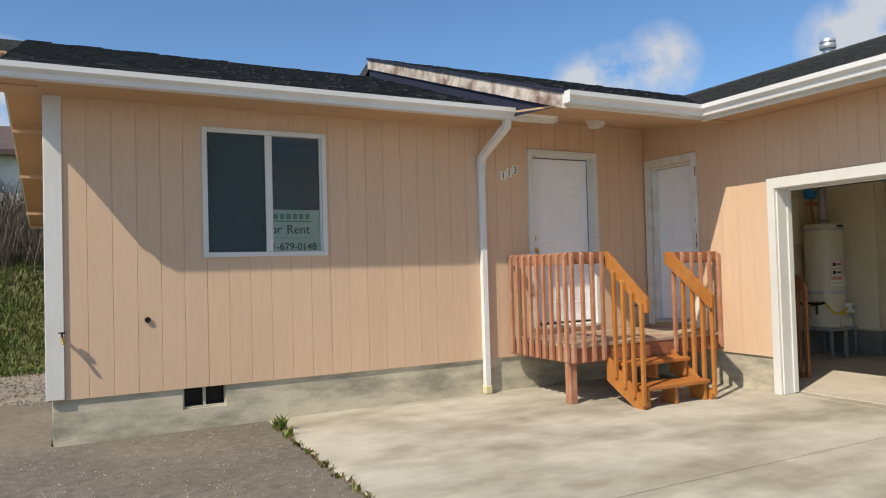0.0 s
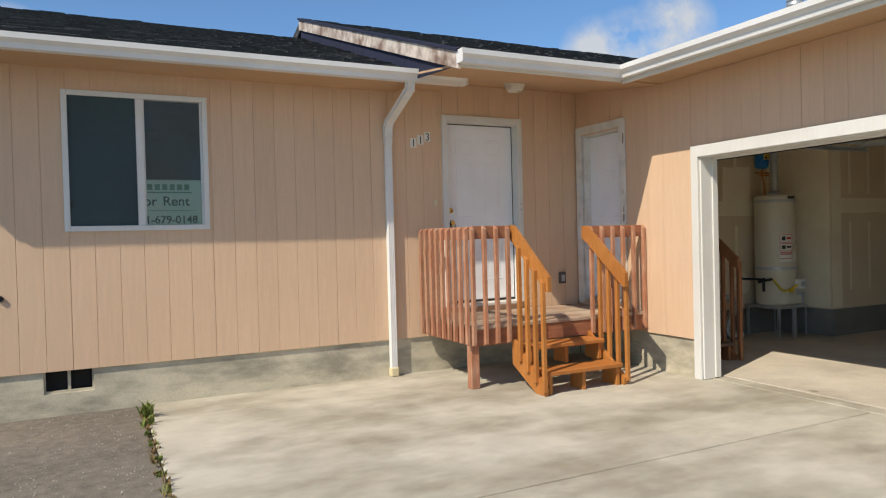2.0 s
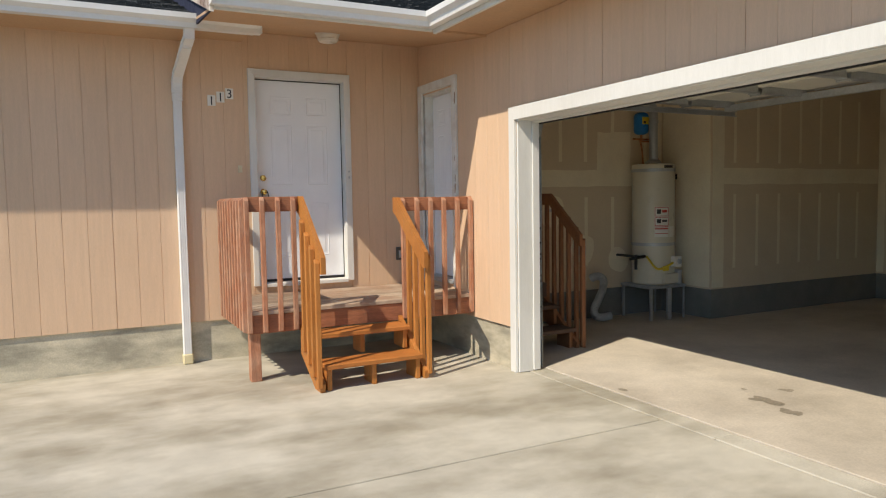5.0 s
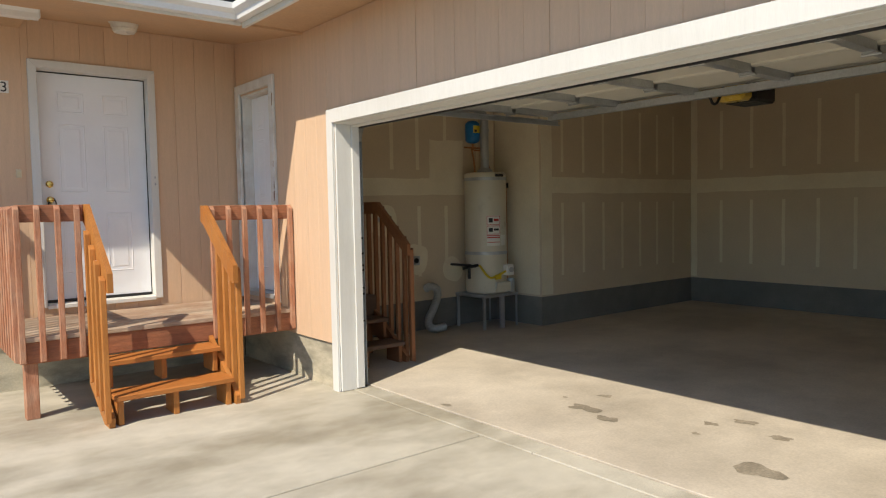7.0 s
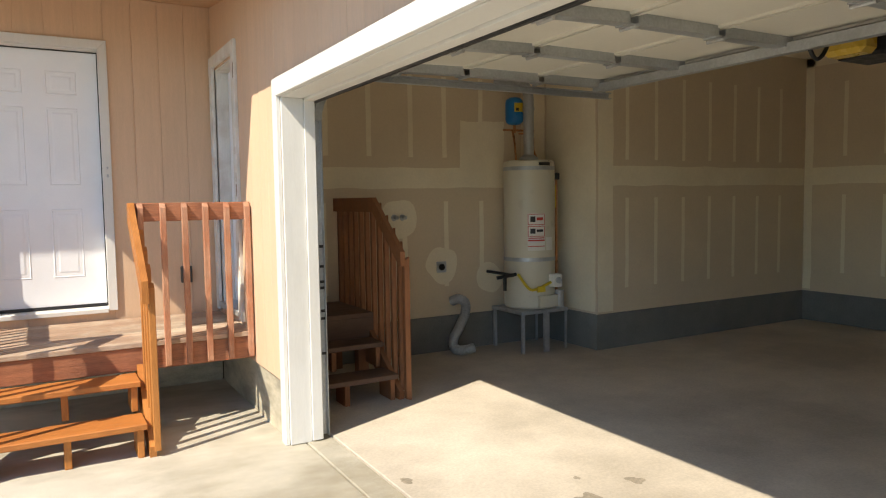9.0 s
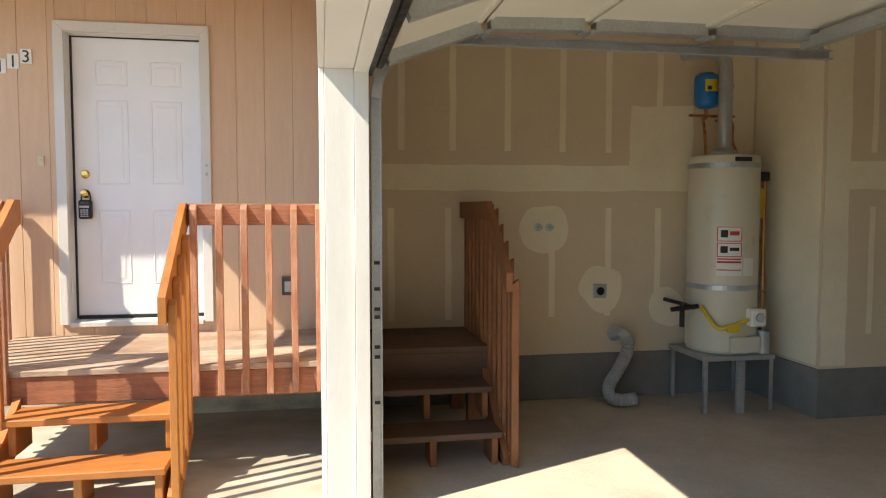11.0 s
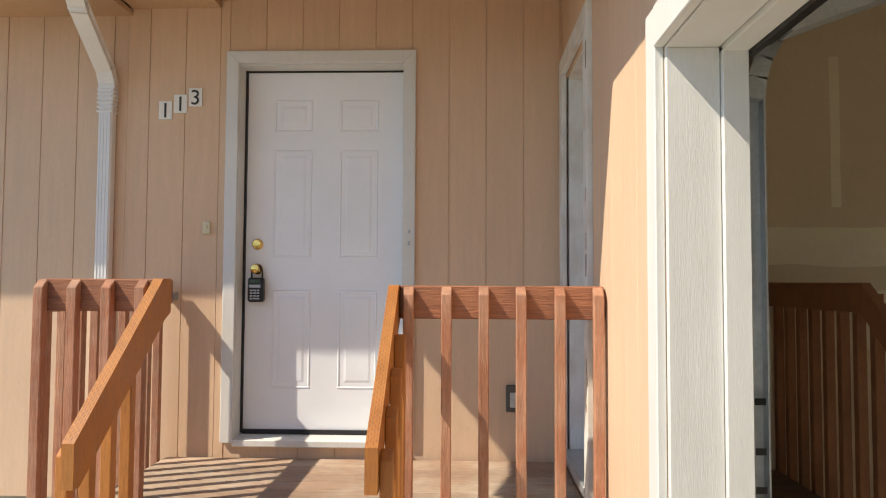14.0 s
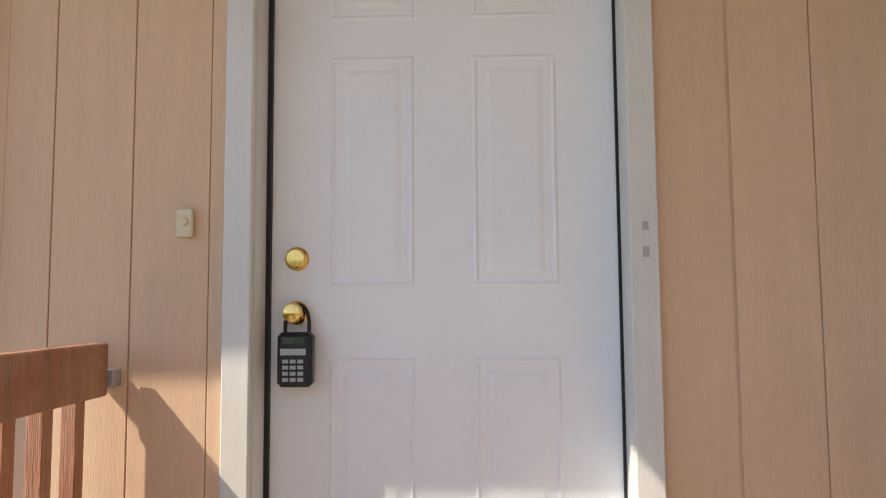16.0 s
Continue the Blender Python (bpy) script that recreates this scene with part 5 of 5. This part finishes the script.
for (xa, ya), (xb, yb) in zip(rim[1:3], rim[2:4]):
    k = 1.004
    bm.faces.new([bm.verts.new((ex_ + (px - ex_) * k, ey_ + (py - ey_) * k, z)) for px, py, z in ((xa, ya, 2.435), (xb, yb, 2.435), (xb, yb, 2.465), (xa, ya, 2.465))])
part("print_block", bm, INK, lab)
part("nipple", rod(bmesh.new(), (ex_, ey_, 2.22), (ex_, ey_, 2.305), 0.014, seg=12), COPPER, et)

cn = thing("vent_can", (HX + 0.33, HY - 0.16, 0.43), "short open galvanised duct piece beside the heater", "duct")
part("can", lathe(bmesh.new(), (HX + 0.235, HY - 0.19, 0.436), [(0.05, 0), (0.05, 0.17), (0.045, 0.17), (0.045, 0.01)], 24), GALV, cn, smooth=True)

# ---- wall fittings in the garage ----
dd = thing("dryer_duct", (9.0, 6.7, 0.02), "crumpled silver flexible dryer duct lying against the wall", "duct")
part("hose", tube(bmesh.new(), [(9.15, 6.74, 0.53), (9.18, 6.66, 0.56), (9.225, 6.61, 0.52), (9.215, 6.60, 0.42), (9.15, 6.60, 0.29), (9.07, 6.59, 0.17), (9.065, 6.55, 0.09), (9.14, 6.52, 0.07), (9.25, 6.50, 0.085)], 0.047, 16, 0.06, 0.010), GALV, dd, smooth=True)
do = thing("dryer_outlet", (9.09, 6.85, 0.87), "grey dryer power outlet plate on the drywall", "outlet")
part("plate", boxes((9.035, 9.145, 6.835, 6.847, 0.815, 0.925), bevel=0.003), GALV, do)
part("socket", lathe(bmesh.new(), (9.09, 6.836, 0.87), [(0.032, 0), (0.032, 0.012), (0.027, 0.013)], 20, "y"), BLACK, do)
for x in (8.575, 8.665):
    v = thing("washer_valve", (x, 6.84, 1.38), "chrome washer tap on the drywall", "tap", "washer taps")
    part("flange", lathe(bmesh.new(), (x, 6.848, 1.38), [(0.032, 0), (0.030, 0.006), (0.012, 0.008), (0.012, 0.05), (0.018, 0.052), (0.018, 0.07)], 20, "y"), GALV, v, smooth=True)

# ---- on the house wall ----
nm = (4.682, 4.766, 4.850)
for i, (c, x) in enumerate(zip("113", nm)):
    z = 2.462 + 0.036 * i
    hn = thing("house_number", (x, FACE_A, z), "white house number tile with a black digit", "number", "house numbers")
    part("tile", boxes((x, x + 0.074, FACE_A - 0.008 - 0.001 * i, FACE_A - 0.001, z, z + 0.102), bevel=0.001), PAPER, hn)
    writing(c, 0.118, (x + 0.037, FACE_A - 0.0095 - 0.001 * i, z + 0.010), UPRIGHT, INK, hn, "digit", align="CENTER")
bl = thing("doorbell", (4.935, FACE_A, 1.86), "small ivory plastic doorbell button", "doorbell")
part("plate", boxes((4.945, 4.985, FACE_A - 0.018, FACE_A - 0.001, 1.825, 1.895), bevel=0.003), IVORY, bl)
part("button", lathe(bmesh.new(), (4.965, FACE_A - 0.018, 1.862), [(0.011, 0), (0.011, 0.004), (0.008, 0.006)], 16, "y"), PALEPLASTIC, bl)
ol = thing("outdoor_outlet", (6.65, FACE_A, 0.95), "grey covered outdoor outlet box on the siding", "outlet")
part("box", boxes((6.605, 6.695, FACE_A - 0.035, FACE_A - 0.001, 0.88, 1.02), bevel=0.005), mat("grey_box", (0.10, 0.095, 0.085), 0.5, 0.05), ol)
part("cover", boxes((6.625, 6.675, FACE_A - 0.042, FACE_A - 0.036, 0.905, 0.985), bevel=0.003), GALV, ol)
pl = thing("pipe_stub", (0.84, FACE_A, 1.05), "small black pipe stub in the siding", "pipe")
part("stub", lathe(bmesh.new(), (0.84, FACE_A - 0.001, 1.05), [(0.026, 0), (0.026, 0.02), (0.018, 0.02), (0.016, 0.005)], 20, "y"), BLACK, pl)
fc = thing("hose_bib", (0.1, FACE_A - 0.03, 0.92), "small brass hose tap on the corner board", "tap")
part("spout", tube(bmesh.new(), [(0.15, FACE_A - 0.023, 0.94), (0.15, FACE_A - 0.08, 0.94), (0.16, FACE_A - 0.12, 0.89)], 0.013, 10), BRASS, fc)
part("handle", lathe(bmesh.new(), (0.15, FACE_A - 0.085, 0.945), [(0.008, 0), (0.008, 0.03), (0.028, 0.032), (0.028, 0.042), (0.01, 0.044)], 14), BLACK, fc)
lt = thing("porch_light", (5.74, 6.45, TOP_Z), "round ribbed white porch light on the soffit", "light")
part("base", lathe(bmesh.new(), (5.74, 6.45, 3.125), [(0.115, 0), (0.125, 0.01), (0.125, 0.04)], 32), TRIM, lt)
part("shade", lathe(bmesh.new(), (5.74, 6.45, 3.045), [(0.05, 0), (0.085, 0.008), (0.10, 0.03), (0.095, 0.035), (0.11, 0.06), (0.105, 0.062), (0.115, 0.08), (0.115, 0.085)], 32), mat("frosted_shade", (0.72, 0.68, 0.60), 0.3, 0.02), lt, "ribbed frosted shade")

# ---- stains, weeds, distance ----
fs = thing("oil_stain", (8, 3, 0.013), "dark oil stains on the garage concrete", "stain", kind="structure")
for x, y, r in ((7.97, 3.31, 0.15), (7.88, 3.02, 0.11), (7.71, 1.86, 0.19), (7.28, 4.05, 0.06), (8.35, 2.05, 0.09), (8.30, 2.5, 0.07), (8.35, 3.4, 0.08), (8.1, 3.6, 0.03), (8.05, 2.45, 0.04), (8.5, 2.35, 0.1)):
    bm = bmesh.new()
    ring = []
    for i in range(24):
        a = 2 * math.pi * i / 24
        rr = 0.85 * r * (1 + 0.7 * noise.noise(Vector((x * 9 + math.cos(a) * 1.3, y * 9 + math.sin(a) * 1.3, 1))))
        ring.append(bm.verts.new((x + rr * 0.6 * math.cos(a), y + rr * 0.9 * math.sin(a), 0.0135 + 0.002 * r)))
    bm.faces.new(ring)
    part("stain", bm, OILSTAIN, fs)


def tuft(bm, rnd, x, y, z, n, h, w, lean=0.6):
    for _ in range(n):
        a = rnd.uniform(0, 2 * math.pi)
        d = Vector((math.cos(a), math.sin(a), 0))
        s = Vector((-d.y, d.x, 0)) * w * rnd.uniform(0.6, 1.2)
        b = Vector((x + rnd.uniform(-1, 1) * w * 2, y + rnd.uniform(-1, 1) * w * 2, z))
        hh = h * rnd.uniform(0.5, 1.2)
        m = b + d * hh * lean * 0.5 + Vector((0, 0, hh * 0.7))
        t = b + d * hh * lean + Vector((0, 0, hh * rnd.uniform(0.7, 1.0)))
        v = [bm.verts.new(p) for p in (b - s * 0.5, b + s * 0.5, m + s * 0.5, t, m - s * 0.5)]
        bm.faces.new(v)


rnd = random.Random(3)
for x, y, n, h in ((1.93, 6.45, 26, 0.16), (1.90, 6.62, 12, 0.10), (1.91, 6.15, 16, 0.09), (1.90, 5.85, 12, 0.05), (1.91, 5.5, 10, 0.05), (1.90, 5.1, 14, 0.06), (1.90, 4.75, 12, 0.05), (1.90, 4.4, 12, 0.06)):
    bm = bmesh.new()
    tuft(bm, rnd, x, y, -0.01, n, h, 0.022 if h > 0.08 else 0.014)
    tagged(part("weed", bm, LEAF), "small green weed growing in the driveway joint", "weed", "weeds")

for i in range(30):
    y = 6.55 - i * 0.115
    bm = bmesh.new()
    tuft(bm, rnd, 1.90 + rnd.uniform(-0.015, 0.02), y + rnd.uniform(-0.03, 0.03), -0.012, rnd.randint(6, 14), rnd.uniform(0.025, 0.06), 0.012, 1.0)
    tagged(part("weed", bm, WEED), "low brownish weed in the driveway joint", "weed", "weeds")

# bank behind the house, with grass and dry brush


def hill_z(x, y):
    t = max(0.0, min(1.0, (y - 12.6) / 8.0))
    return -0.02 + 2.7 * t * t * (3 - 2 * t) + 0.10 * noise.noise(Vector((x * 0.5, y * 0.5, 0)))


bm = bmesh.new()
nx, ny = 60, 30
grid = [[bm.verts.new((-45 + i * 44.9 / nx, 12.4 + j * 30 / ny, hill_z(-45 + i * 44.9 / nx, 12.4 + j * 30 / ny))) for j in range(ny + 1)] for i in range(nx + 1)]
for i in range(nx):
    for j in range(ny):
        bm.faces.new((grid[i][j], grid[i + 1][j], grid[i + 1][j + 1], grid[i][j + 1]))
tagged(part("bank", bm, SOIL), "grassy bank rising behind the house", "hillside", kind="structure")
bm = bmesh.new()
for _ in range(9000):
    x, y = rnd.uniform(-7, -0.2), rnd.uniform(12.4, 18.5)
    tuft(bm, rnd, x, y, hill_z(x, y), 3, 0.16, 0.02)
tagged(part("grass", bm, GRASS), "rough green grass on the bank", "grass", kind="stuff")
bm = bmesh.new()
for _ in range(5200):
    x, y = rnd.uniform(-9, -0.2), rnd.uniform(17.2, 24)
    tuft(bm, rnd, x, y, hill_z(x, y), 5, rnd.choice((0.5, 0.8, 1.3)), 0.013, 0.45)
tagged(part("dry_brush", bm, BRUSH), "tall dry brown brush on the bank", "brush", kind="stuff")
bm = bmesh.new()
for _ in range(1500):
    x, y = rnd.uniform(-6, -0.05), rnd.uniform(9.4, 12.8)
    s = rnd.uniform(0.012, 0.035)
    m = Matrix.Translation((x, y, -0.008)) @ Euler((rnd.uniform(0, 3), rnd.uniform(0, 3), rnd.uniform(0, 3))).to_matrix().to_4x4() @ Matrix.Diagonal((s, s * 0.8, s * 0.6, 1))
    bmesh.ops.create_icosphere(bm, subdivisions=1, radius=1.0, matrix=m)
tagged(part("stones", bm, GRAVEL), "loose gravel stones", "gravel", kind="stuff")
bm = bmesh.new()
for _ in range(4200):
    x, y = rnd.uniform(-3.0, 1.88), rnd.uniform(2.5, 6.9)
    g = rnd.choice((0.003, 0.004, 0.006, 0.009))
    m = Matrix.Translation((x, y, -0.007)) @ Euler((rnd.uniform(0, 3), rnd.uniform(0, 3), rnd.uniform(0, 3))).to_matrix().to_4x4() @ Matrix.Diagonal((g, g * 0.8, g * 0.6, 1))
    bmesh.ops.create_icosphere(bm, subdivisions=1, radius=1.0, matrix=m)
tagged(part("pebbles", bm, PEBBLE), "small pale stones scattered on the asphalt", "gravel", kind="stuff")
fh = thing("far_house", (-8, 34, 2.5), "cream neighbouring house with a brown roof on the bank", "house")
HX0, HX1 = -14.0, -1.2
part("wall", prism(bmesh.new(), [(30, 2.0), (40, 2.0), (40, 6.0), (35, 7.6), (30, 6.0)], "x", HX0, HX1), FARWALL, fh)
bm = prism(bmesh.new(), [(29.5, 5.95), (35, 7.8), (35, 8.0), (29.5, 6.15)], "x", HX0 - 0.5, HX1 + 0.5)
part("roof", prism(bm, [(40.5, 5.95), (35, 7.8), (35, 8.0), (40.5, 6.15)], "x", HX0 - 0.5, HX1 + 0.5), FARROOF, fh)
w = part("window", boxes((-4.4, -3.2, 29.95, 29.99, 3.6, 4.8)), BLACK, fh)
